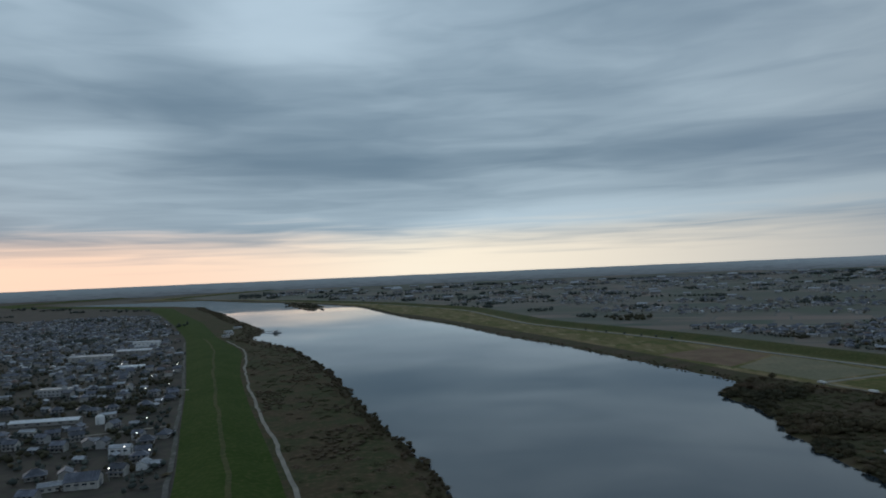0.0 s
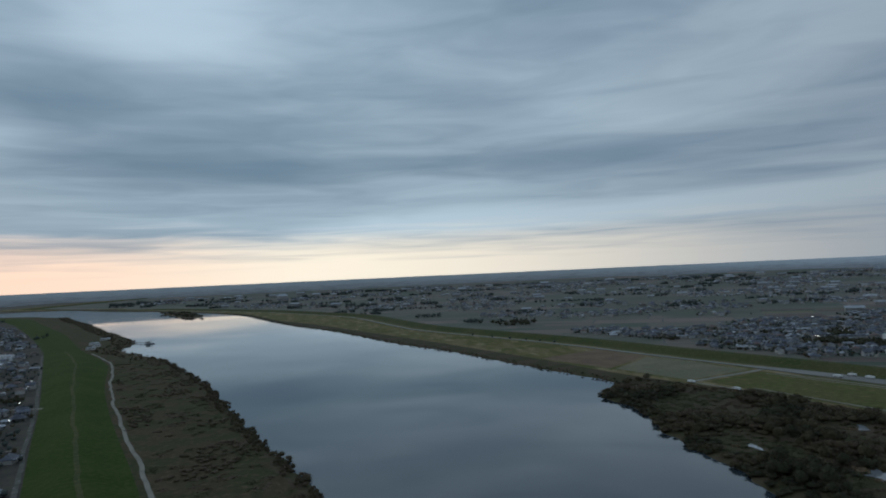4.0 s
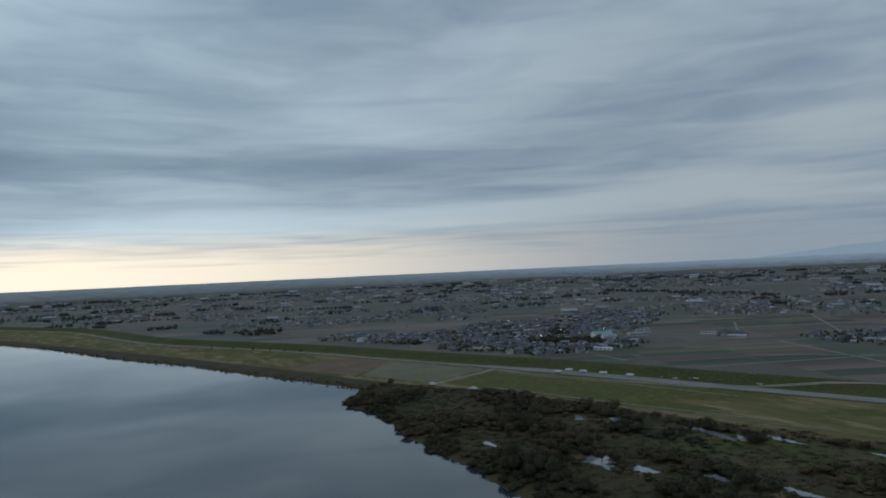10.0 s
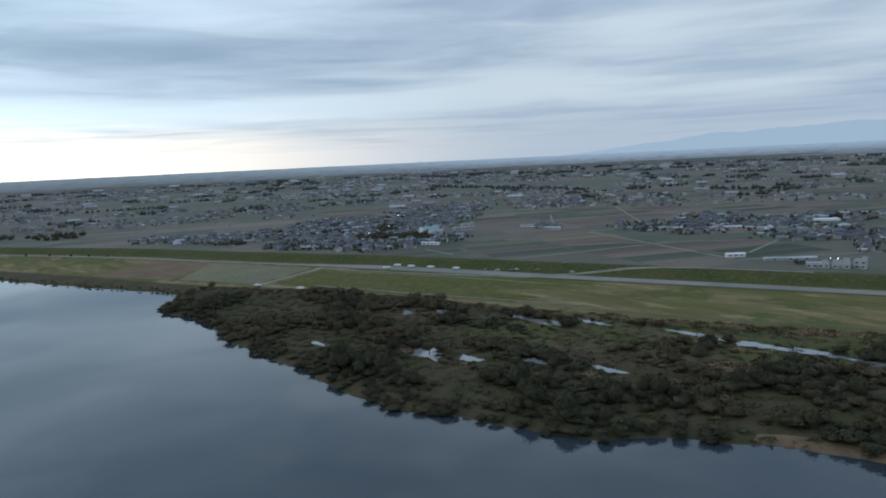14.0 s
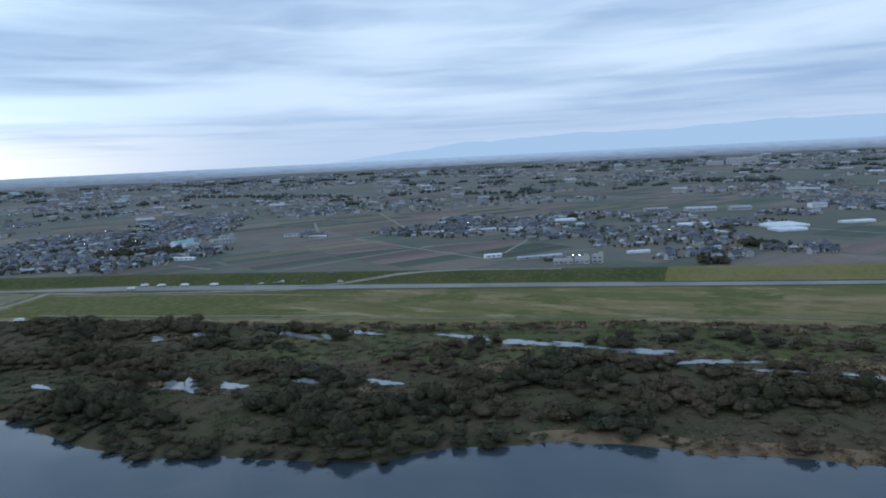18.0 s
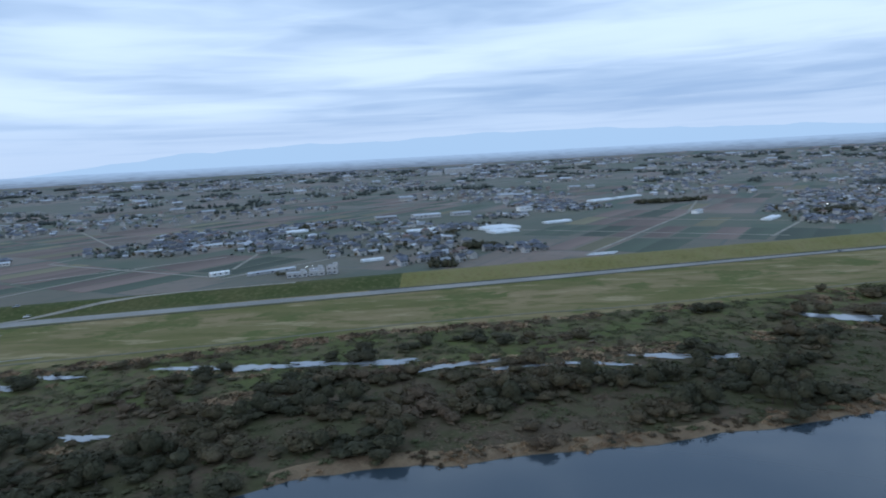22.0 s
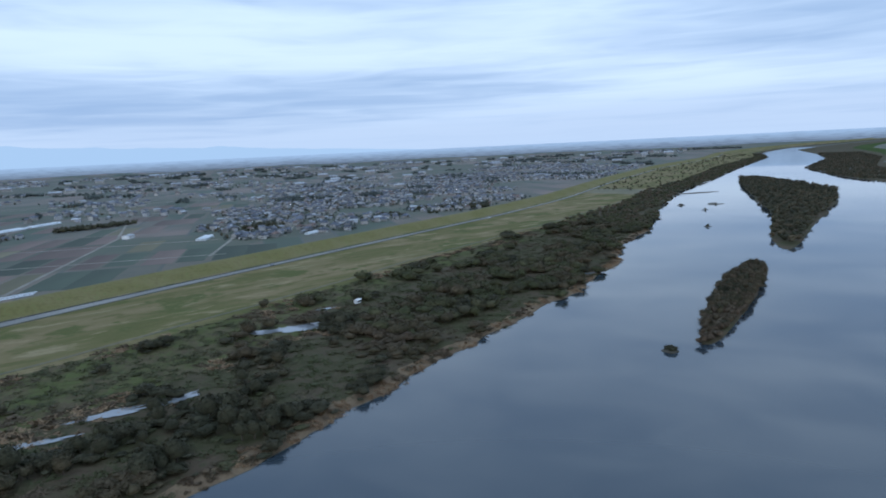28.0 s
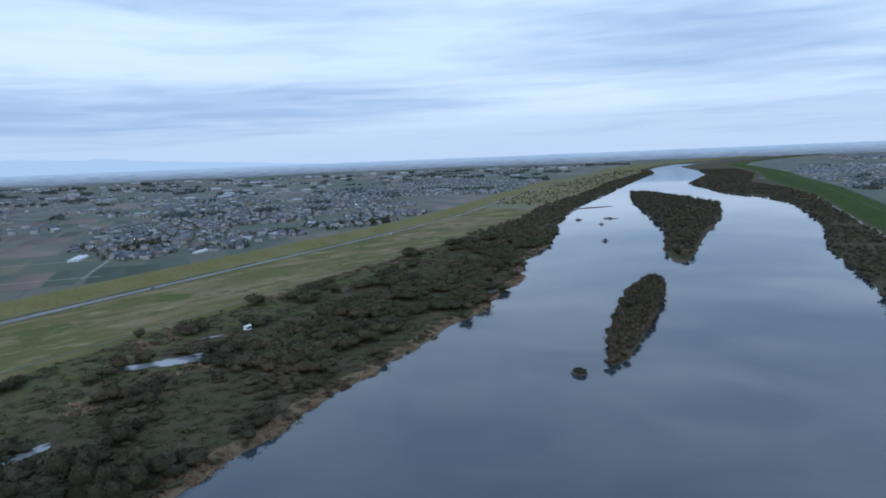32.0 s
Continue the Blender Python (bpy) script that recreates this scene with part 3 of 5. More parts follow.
def ribbon(name, xs, ys, width, mat, label, category, lift=0.12, depth=0.25):
    """A strip that follows the land, with a small thickness."""
    xs, ys = np.asarray(xs, float), np.asarray(ys, float)
    tx, ty = np.gradient(xs), np.gradient(ys)
    s = np.hypot(tx, ty)
    half = np.broadcast_to(width, xs.shape) / 2
    nx, ny = -ty / s * half, tx / s * half
    b = Bag()
    n = len(xs)
    pts = []
    for kx, dz in ((1, -depth), (1, 0), (-1, 0), (-1, -depth)):
        x, y = xs + nx * kx, ys + ny * kx
        pts.append(np.stack(lay(x, y, ground(x, y) + lift + dz), -1))
    i = np.arange(n - 1)
    f = np.concatenate([np.stack([j * n + i, j * n + i + 1, (j + 1) * n + i + 1, (j + 1) * n + i], -1) for j in range(3)])
    b.put(np.concatenate(pts), f)
    return structure(name, b.mesh(name, [mat]), label, category)


far_y = np.array([y for y in rows_y if -3600 < y < 4000])
water = Bag()
we, ee = west(rows_y) - 6, east(rows_y) + 6
keep = (rows_y > -5200) & (rows_y < 4750)
wy = rows_y[keep]
wx = np.stack([we[keep] + (ee - we)[keep] * i / 8 for i in range(9)], -1)
lx, ly, lz = lay(wx, np.repeat(wy[:, None], 9, 1), 0.0)
idx = np.arange(len(wy) * 9).reshape(-1, 9)
water.put(np.stack([lx, ly, lz], -1), np.stack([idx[:-1, :-1], idx[:-1, 1:], idx[1:, 1:], idx[1:, :-1]], -1).reshape(-1, 4))
structure("water", water.mesh("water", [M_WATER], True), "wide calm river mirroring the grey evening clouds", "river")

ribbon("road", ROAD_E(far_y) + np.interp(far_y, (0, 350, 560, 640), (0, 3, 4, 0)), far_y, np.interp(far_y, (-700, -200, 0, 350, 450, 580, 650), (5, 8, 12, 15, 20, 20, 7)), M_ROAD, "pale asphalt road along the foot of the grassy levee", "road")
# darker strip along the river side of the road
ribbon("verge", ROAD_E(far_y) - np.interp(far_y, (-700, -200, 0, 560, 700), (4.5, 6, 8, 9.5, 5)), far_y, 2.6, M_VERGE, "dark verge beside the levee road", "verge")
yy = far_y[(far_y > -700) & (far_y < 150)]
# nearly black strip between the road and the levee
ribbon("ditch", ROAD_E(yy) + np.interp(yy, (-700, -200, 0, 150), (4.5, 6, 8.5, 9.5)), yy, np.interp(yy, (-700, -100, 150), (1.6, 3.0, 3.0)), M_EDGE, "dark strip at the foot of the levee", "ditch")
yy = far_y[(far_y > -3000) & (far_y < 1250)]
ribbon("riverside_path", PATH_W(yy) + 6 + wiggle(yy, 1.5, 150, 11), yy, 2.8, M_TRACK, "pale gravel path at the foot of the green levee", "path", 0.5, 0.8)
ribbon("levee_track", (PATH_W(yy) + INNER_W(yy)) / 2 + wiggle(yy, 1.5, 160, 9), yy, 3.0, M_LEVEE, "faint worn track along the crest of the green levee", "path")
ribbon("town_path", INNER_W(yy) - 3 + wiggle(yy, 1.0, 130, 10), yy, 3.0, M_TOWN, "narrow grey lane between the levee and the houses", "path", 0.4, 0.7)
yy = far_y[(far_y > -900) & (far_y < 520)]
ribbon("meadow_track", EDGE_E(yy) + 12 + wiggle(yy, 2, 200, 8), yy, 3.0, M_STUBBLE, "worn dry track along the edge of the scrub", "path")

# ---------------------------------------------------------------- skyline
ang = np.linspace(0, 2 * math.pi, 721)
az = np.degrees(ang)  # clockwise from +y
peaks = np.interp(az, (54, 60, 66, 72, 77, 82, 88, 93, 98, 104, 110, 116, 123, 132), (0, 50, 108, 116, 134, 124, 142, 148, 138, 114, 96, 74, 42, 0))


def skyline(name, rim, low, tops, mat, label, category):
    b = Bag()
    n = len(ang)
    i = np.arange(n - 1)
    bx, by = EYE_X + rim * np.sin(ang), EYE_Y + rim * np.cos(ang)
    b.put(np.concatenate([np.stack([bx, by, np.full(n, low)], -1), np.stack([bx, by, tops], -1)]), np.stack([i, i + 1, n + i + 1, n + i], -1))
    return structure(name, b.mesh(name, [mat]), label, category)


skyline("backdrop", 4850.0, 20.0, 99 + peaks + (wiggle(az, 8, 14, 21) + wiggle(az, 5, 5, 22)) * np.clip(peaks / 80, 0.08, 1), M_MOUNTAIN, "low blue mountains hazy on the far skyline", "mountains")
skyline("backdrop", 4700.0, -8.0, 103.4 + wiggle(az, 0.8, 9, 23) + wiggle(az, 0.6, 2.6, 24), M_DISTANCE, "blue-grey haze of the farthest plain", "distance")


# ---------------------------------------------------------------- plants
def ball(level):
    bm = bmesh.new()
    bmesh.ops.create_icosphere(bm, subdivisions=level, radius=1.0)
    v = np.array([p.co[:] for p in bm.verts])
    f = np.array([[p.index for p in q.verts] for q in bm.faces])
    bm.free()
    return v, f


BALL_FEW, BALL, BALL_FINE = ball(1), ball(2), ball(3)


def crown(seed, flakes, lobes=4, core=None, size=0.2, heart=0.46):
    """A loose crown of unit width and height on z 0..1: several rounded lobes grown together, with sprays of leaves over them. Vertices, faces and the way each spray faces."""
    r = np.random.RandomState(seed)
    v, f = core or BALL_FEW
    mid = r.normal(size=(lobes + 3, 3))
    mid /= np.linalg.norm(mid, axis=1, keepdims=True)
    mid *= r.uniform(0.25, 0.55, (len(mid), 1)) * (1, 1, 0.7)
    mid[:, 2] = np.abs(mid[:, 2]) * r.choice((1, 1, -0.5), len(mid))
    rad = r.uniform(0.34, 0.54, len(mid))
    along_v = v @ mid.T
    off = (mid ** 2).sum(1)[None, :] - along_v ** 2
    reach = np.where(off < rad ** 2, along_v + np.sqrt(np.maximum(rad ** 2 - off, 0)), heart)
    heart_n = v
    v = v * (np.maximum(reach.max(1), heart) * r.uniform(0.62, 0.86, len(v)))[:, None]
    own = r.randint(0, len(mid), flakes)
    out = r.normal(size=(flakes, 3))
    out /= np.linalg.norm(out, axis=1, keepdims=True)
    out[:, 2] = np.where(r.rand(flakes) < 0.8, np.abs(out[:, 2]), out[:, 2])
    at = mid[own] + out * (rad[own] * (0.72 + 0.55 * r.rand(flakes) ** 1.4))[:, None]
    a = np.cross(out, r.normal(size=(flakes, 3)))
    a /= np.linalg.norm(a, axis=1, keepdims=True)
    b = np.cross(out, a) * 0.9 + out * r.uniform(-0.2, 0.7, (flakes, 1)) + np.array((0, 0, 0.2))
    s = r.uniform(0.5, 1.2, (flakes, 1)) * size
    tri = np.stack([at - a * s, at + a * s * r.uniform(0.4, 1, (flakes, 1)), at + b * s * 1.5], 1)
    back = (np.cross(tri[:, 1] - tri[:, 0], tri[:, 2] - tri[:, 0]) * out).sum(1) < 0
    tri[back] = tri[back][:, ::-1]
    faces_n = out * 0.65 + at * 0.35 + r.normal(size=(flakes, 3)) * 0.36
    verts = np.concatenate([v, tri.reshape(-1, 3)]) * 0.5
    ways = np.concatenate([heart_n, np.repeat(faces_n, 3, 0)])
    faces = np.concatenate([f, len(v) + np.arange(flakes * 3).reshape(-1, 3)])
    verts[:, 2] = np.maximum(verts[:, 2] + 0.33, -0.05)
    return verts, faces, ways / np.linalg.norm(ways, axis=1, keepdims=True)


def tuft(seed, blades):
    """Upright blades of grass and reed in a loose clump, one wide and one high."""
    r = np.random.RandomState(seed)
    at = r.normal(size=(blades, 2)) * 0.24
    a = r.uniform(0, 6.28, blades)
    w = r.uniform(0.05, 0.11, blades)
    tall = r.uniform(0.45, 1.1, blades) * np.clip(1.1 - np.hypot(at[:, 0], at[:, 1]), 0.3, 1)
    d = np.stack([np.cos(a), np.sin(a)], -1) * w[:, None]
    lean = r.normal(size=(blades, 2)) * 0.16
    p0 = np.concatenate([at - d, np.full((blades, 1), -0.05)], 1)
    p1 = np.concatenate([at + d, np.full((blades, 1), -0.05)], 1)
    p2 = np.concatenate([at + lean + d * 0.4, tall[:, None]], 1)
    side_n = np.repeat(np.cross(p1 - p0, p2 - p0), 3, 0)
    return np.stack([p0, p1, p2], 1).reshape(-1, 3), np.arange(blades * 3).reshape(-1, 3), side_n / np.linalg.norm(side_n, axis=1, keepdims=True)


CROWNS = [crown(s, 330, 5 + s % 4, BALL, size=0.095, heart=0.38) for s in range(14)]
MOUNDS = [crown(20 + s, 110, 4 + s % 3, BALL_FEW, size=0.11, heart=0.3) for s in range(8)]
CROWNS_FAR = [crown(40 + s, 40, 3 + s % 3, size=0.17, heart=0.55) for s in range(8)]
CROWNS_DOT = [crown(60 + s, 12, 3 + s % 3, size=0.22, heart=0.7) for s in range(8)]
TUFTS = [tuft(80 + s, 46) for s in range(8)]


class Wood:
    """Gathers plants into one mesh."""

    def __init__(self, seed, protos):
        self.bag, self.r, self.protos, self.n, self.round = Bag(), np.random.RandomState(seed), protos, 0, protos is not TUFTS

    def add(self, x, y, wide, tall, m=0, sink=0.0, base=None):
        v, f, n = self.protos[self.r.randint(len(self.protos))]
        a = self.r.rand() * 6.28
        c, s = math.cos(a), math.sin(a)
        q = v * (wide * self.r.uniform(0.85, 1.2), wide * self.r.uniform(0.85, 1.2), tall)
        n = n * (1, 1, min(wide / tall, 2.5) if self.round else wide / tall)
        bx, by, bz = on_land(x, y, -sink) if base is None else lay(x, y, base - sink)
        self.bag.put(np.stack([q[:, 0] * c - q[:, 1] * s + bx, q[:, 0] * s + q[:, 1] * c + by, q[:, 2] + bz], -1), f, m,
                     np.stack([n[:, 0] * c - n[:, 1] * s, n[:, 0] * s + n[:, 1] * c, n[:, 2]], -1) / np.linalg.norm(n, axis=1, keepdims=True))
        self.n += 1

    def done(self, name, label, category):
        tagged(new(name, self.bag.mesh(name, LEAVES, True)), label, category, kind="stuff")


LEAVES = [M_LEAF, M_LEAF_DARK, M_LEAF_RUST, M_REED, M_LEAF_GREEN, M_LEAF_HAZE]


def rough(x, y, length, seed=0.0):
    return noise.noise(Vector((x / length, y / length, seed)))


# still water behind the willows: (x, y, half length, half width, heading in degrees from +y)
POOLS = [(265, 305, 11, 6, 40), (271, 279, 7, 3, 10), (287, 249, 6, 2.5, 10), (297, 213, 8, 2.5, 8), (326, 390, 7, 2.5, 30), (341, 370, 8, 2.5, 30),
         (356, 308, 16, 3.5, 5), (358, 284, 8, 3.0, 5), (371, 270, 9, 3.0, 5), (379, 206, 16, 3.2, 3), (377, 172, 13, 4.5, -2), (379, 145, 13, 3.5, 2),
         (378, 112, 17, 3.5, -6), (369, 78, 17, 3.0, -18), (363, 48, 12, 2.2, -4), (365, 12, 12, 2.5, 12), (373, -20, 13, 3.0, 10), (368, -45, 9, 2.2, -15),
         (429, -132, 17, 6.5, 30), (455, -172, 6, 1.6, 10), (240, 372, 6, 2.0, 10), (390, -350, 10, 2.4, 12)]


def pool_gap(x, y):
    """Metres from the edge of the nearest pool, negative inside, and whether the pool lies just east of the place."""
    gap, behind = 99.0, False
    for cx, cy, a, b, h in POOLS:
        dx, dy = x - cx, y - cy
        if abs(dx) > 40 or abs(dy) > 40:
            continue
        s, c = math.sin(radians(h)), math.cos(radians(h))
        u, w = dx * s + dy * c, dx * c - dy * s
        d = (math.hypot(u / a, w / b) - 1) * b
        gap = min(gap, d)
        if abs(u) < a and -15 < w < 0:
            behind = True
    return gap, behind


def pool_mesh(a, b, seed):
    r = np.random.RandomState(seed)
    t = np.linspace(0, 2 * math.pi, 49)[:-1]
    rad = 1 + 0.16 * np.sin(2 * t + r.rand() * 6) + 0.2 * np.sin(3 * t + r.rand() * 6) + 0.16 * np.sin(7 * t + r.rand() * 6) + 0.13 * np.sin(11 * t + r.rand() * 6) + 0.10 * np.sin(17 * t + r.rand() * 6)
    v = [(0, 0, 0.0)] + [(b * q * math.cos(p), a * q * math.sin(p), 0.0) for p, q in zip(t, rad)]
    n = len(t)
    return one_mesh("pond", [M_POND], (v, [(0, 1 + i, 1 + (i + 1) % n) for i in range(n)]))


for i, (cx, cy, a, b, h) in enumerate(POOLS):
    ob = structure("pond", pool_mesh(a * 1.1, b * 1.15, i), "still pale pool among the riverside willows", "pond")
    x, y, z = on_land(cx, cy, 0.10)
    ob.matrix_basis = pose(x, y, z + 0.25, 0, 0, -h)

for cx, cy, a, b, h in ((640, -1826, 24, 16, 60), (664, -2204, 12, 14, 40)):
    ob = structure("pond", pool_mesh(a, b, int(a)), "pale backwater pool on the far bank", "pond")
    x, y, z = on_land(cx, cy, 0.8)
    ob.matrix_basis = pose(x, y, z, 0, 0, -h)

# -- willows on the east bank that stand apart: trunk, limbs and crown of their own
tree_protos = []


def tree_proto(seed, name, leaf, tall, wide, trunk_h, label):
    r = np.random.RandomState(seed)
    holder = thing(name, label, "tree", "trees on the river bank")
    b = Bag()
    lean = r.uniform(-0.12, 0.12, 2)
    top = (lean[0] * trunk_h, lean[1] * trunk_h, trunk_h)
    b.put(*tube((0, 0, -0.6), top, 0.035 * tall, 0.022 * tall))
    for j in range(5):
        a = j * 1.2566 + r.rand()
        b.put(*tube(top, (top[0] + math.cos(a) * wide * 0.27, top[1] + math.sin(a) * wide * 0.27, trunk_h + tall * r.uniform(0.2, 0.4)), 0.017 * tall, 0.007 * tall, 5))
    part("trunk", b.mesh("trunk", [M_BARK], True), holder)
    v, f, ways = crown(seed + 100, 560, 7, BALL, 0.078, 0.42)
    v = v * (wide, wide, tall - trunk_h * 0.6)
    v[:, 2] += trunk_h * 0.6
    b = Bag()
    b.put(v, f, 0, ways)
    part("crown", b.mesh("crown", [leaf], True), holder)
    return holder


for i in range(4):
    tree_protos.append(tree_proto(i, "willow_tree", M_LEAF, 6.5 + i * 0.5, 6.8 + i * 0.5, 1.4, "rounded olive-green willow on the river bank"))
tree_protos.append(tree_proto(5, "evergreen_tree", M_LEAF_DARK, 8.0, 6.8, 1.8, "dark green rounded tree among the riverside scrub"))
tree_protos.append(tree_proto(6, "alder_tree", M_LEAF_RUST, 6.0, 6.2, 1.4, "rust-brown autumn tree among the riverside scrub"))
tree_used = [0] * len(tree_protos)


def plant_tree(kind, x, y, scale, sink=0.0):
    m = pose(*on_land(x, y, -sink), 0, 0, random.uniform(0, 360)) @ Matrix.Scale(scale, 4)
    if tree_used[kind] == 0:
        ob = tree_protos[kind]
        ob.matrix_basis = m
    else:
        ob = copy_thing(tree_protos[kind], pose(*m.translation, 0, 0, random.uniform(0, 360)))
        ob.scale = (scale,) * 3
    tree_used[kind] += 1
    return ob


scrub_near, scrub_far, reeds, low_growth = Wood(11, CROWNS), Wood(12, CROWNS_FAR), Wood(13, TUFTS), Wood(18, MOUNDS)
singles = 0
for row in range(-620, 612, 6):
    w = float(EDGE_E(row)) - float(east(row))
    for step in range(int(w / 6.2) + 1):
        y = row + random.uniform(-3.1, 3.1)
        x0, x1 = float(east(y)), float(EDGE_E(y))
        x = x0 + 1.0 + step * 6.2 + random.uniform(-3, 3)
        if x > x1 + 3 or x < x0 - 0.5:
            continue
        gap, near_pool = pool_gap(x, y)
        if gap < -0.2 and random.random() < 0.92:
            continue
        s, t = x - x0, (x - x0) / max(x1 - x0, 1)
        dense = rough(x * 1.5, y, 40, 1.3) + 0.4 * rough(x, y, 13, 4.1)
        hue = rough(x, y, 40, 7.7)
        south = y < -160
        if near_pool and random.random() < 0.8:
            reeds.add(x, y, random.uniform(4, 7), random.uniform(0.8, 1.6), 3 if random.random() < 0.3 else 4)
            continue
        if y < 140 and s < 7 and rough(x, y, 30, 8.8) > (-0.3 if y < 60 else -0.05) and random.random() < 0.86:  # the dry fringe along the water
            for _ in range(6):
                reeds.add(x + random.uniform(-3, 3), y + random.uniform(-3.5, 3.5), random.uniform(2, 3.4), random.uniform(0.6, 1.3), 3 if rough(x, y, 25, 3.3) > -0.1 else 2)
            if random.random() < 0.5:
                low_growth.add(x + random.uniform(0, 4), y + random.uniform(-3, 3), random.uniform(3.5, 6), random.uniform(1.0, 2.2), random.choice((0, 1, 2)))
            continue
        if y >= 140 and s < 11:  # bushes that lean out over the water
            scrub_near.add(x + 1.5, y, random.uniform(6, 10), random.uniform(3, 5.8), 1 if hue < -0.15 else 0)
            if step == 0:
                scrub_near.add(x0 + random.uniform(-1.5, 3), y + random.uniform(-3, 3), random.uniform(6, 10), random.uniform(2.6, 5.4), 1 if hue < 0 else 0)
            continue
        low = 4 if hue < 0.10 else (2 if hue > 0.25 else 0)
        behind = -140 < y < 180 and t > 0.60  # open ground between the pools and the meadow
        rim = t > (0.84 if y < 230 else 0.93)
        belt = 0.50 < t < 0.62 and -140 < y < 180  # brown reeds along the pools
        if south:
            clear = dense < (0.45 if t > 0.80 else (0.20 if t > 0.55 else -0.08))
        elif rim:
            clear = dense < 0.5
        elif behind:
            clear = dense < 0.30
        elif belt:
            clear = dense < 0.18
        else:
            clear = dense < (0.06 if y < 180 else -0.06)
        if clear:
            brown = (belt and hue > -0.3) or (t > 0.95 and rough(x, y, 30, 2.2) > -0.1) or (0.86 < t < 0.95 and hue > 0.22)
            for _ in range(2 if brown else 1):
                reeds.add(x + random.uniform(-3, 3), y + random.uniform(-3, 3), random.uniform(5, 8), random.uniform(0.4, 1.0) * (1.5 if brown else 0.8), (2 if random.random() < 0.6 else 3) if brown else low)
            if random.random() < 0.2 and not rim:
                low_growth.add(x, y, random.uniform(4, 7), random.uniform(0.8, 1.8), low)
            continue
        big = dense > 0.10 or south
        leaf = 1 if hue < -0.12 else (2 if hue > 0.36 and not south else 0)
        if south and random.random() < 0.45:
            leaf = 4
        if gap > 3 and random.random() < 0.85:
            low_growth.add(x + random.uniform(-4, 4), y + random.uniform(-4, 4), random.uniform(6, 10), random.uniform(1.4, 2.8), random.choice((leaf, leaf, low)))
        size = (random.uniform(7, 11) if random.random() < 0.6 else random.uniform(10, 15)) if big else random.uniform(4, 7.5)
        if not south and random.random() < 0.15:
            continue
        if south or y > 120:
            size *= 1.25 if south else 1.1
        tall = size * random.uniform(0.42, 0.70)
        if big and singles < 260 and -130 < y < 420 and 10 < s < 75 and random.random() < 0.34:
            plant_tree({0: random.randrange(4), 1: 4, 2: 5, 4: 4}[leaf], x, y, size / 8.2)
            singles += 1
        else:
            scrub_near.add(x, y, size, tall, leaf)

# -- the bank goes on up- and downstream, thinner to the north
for row in range(-3300, -620, 9):
    for step in range(int((float(EDGE_E(row)) - float(east(row))) / 8.5) + 1):
        y = row + random.uniform(-4, 4)
        x = float(east(y)) + 2 + step * 8.5 + random.uniform(-4, 4)
        if rough(x, y, 60, 2.0) > -0.35:
            scrub_far.add(x, y, random.uniform(8, 12), random.uniform(5, 8), random.choice((0, 4, 4, 1, 2)))
for row in range(600, 2600, 8):
    y = row + random.uniform(-3, 3)
    for _ in range(2):
        x = float(east(y)) + random.uniform(0, 7)
        if random.random() < 0.8:
            scrub_far.add(x, y, random.uniform(3, 6), random.uniform(1.5, 3.6), random.choice((0, 1, 1, 2)))

# -- west bank: low brown scrub with a taller wall of bushes at the water
for row in range(60, 1090, 6):
    a, b = float(PATH_W(row)) + 9, float(west(row))
    for step in range(int((b - a) / 6) + 1):
        y, x = row + random.uniform(-3, 3), b - 1 - step * 6 + random.uniform(-3, 3)
        if x < a:
            continue
        dense, hue = rough(x, y, 45, 9.0), rough(x, y, 55, 5.0)
        if b - x < 9:
            scrub_near.add(x, y, random.uniform(4.5, 7), random.uniform(3, 5.5), 0 if hue < 0.2 else 2)
        elif dense > 0.16 and random.random() < 0.6:
            low_growth.add(x, y, random.uniform(6, 10), random.uniform(1.2, 2.8), 2 if hue > -0.05 else 0)
        elif random.random() < 0.15:
            reeds.add(x, y, random.uniform(7, 11), random.uniform(0.4, 1.0), 2 if hue > 0.12 else random.choice((4, 4, 4, 2)))
for row in range(1090, 3000, 12):
    y = row + random.uniform(-5, 5)
    for _ in range(4):
        x = float(west(y)) - random.uniform(0, 45)
        scrub_far.add(x, y, random.uniform(6, 10), random.uniform(3, 6), random.choice((0, 1, 2, 2)))
for row in range(-3200, 60, 9):
    a, b = float(PATH_W(row)) + 8, float(west(row))
    for step in range(int(min(b - a, 160) / 8) + 1):
        y, x = row + random.uniform(-3.5, 3.5), b - 2 - step * 8 + random.uniform(-3.5, 3.5)
        if x > a and rough(x, y, 60, 3.0) > -0.3 and math.hypot(x - 640, y + 1826) > 34 and math.hypot(x - 664, y + 2204) > 26:
            scrub_far.add(x, y, random.uniform(7, 10.5), random.uniform(4.5, 7.5), random.choice((0, 0, 1, 1, 2)))


# ---------------------------------------------------------------- islands
def inside(x, y, ring):
    hit = False
    for (x0, y0), (x1, y1) in zip(ring, ring[1:] + ring[:1]):
        if (y0 > y) != (y1 > y) and x < (x1 - x0) * (y - y0) / (y1 - y0) + x0:
            hit = not hit
    return hit


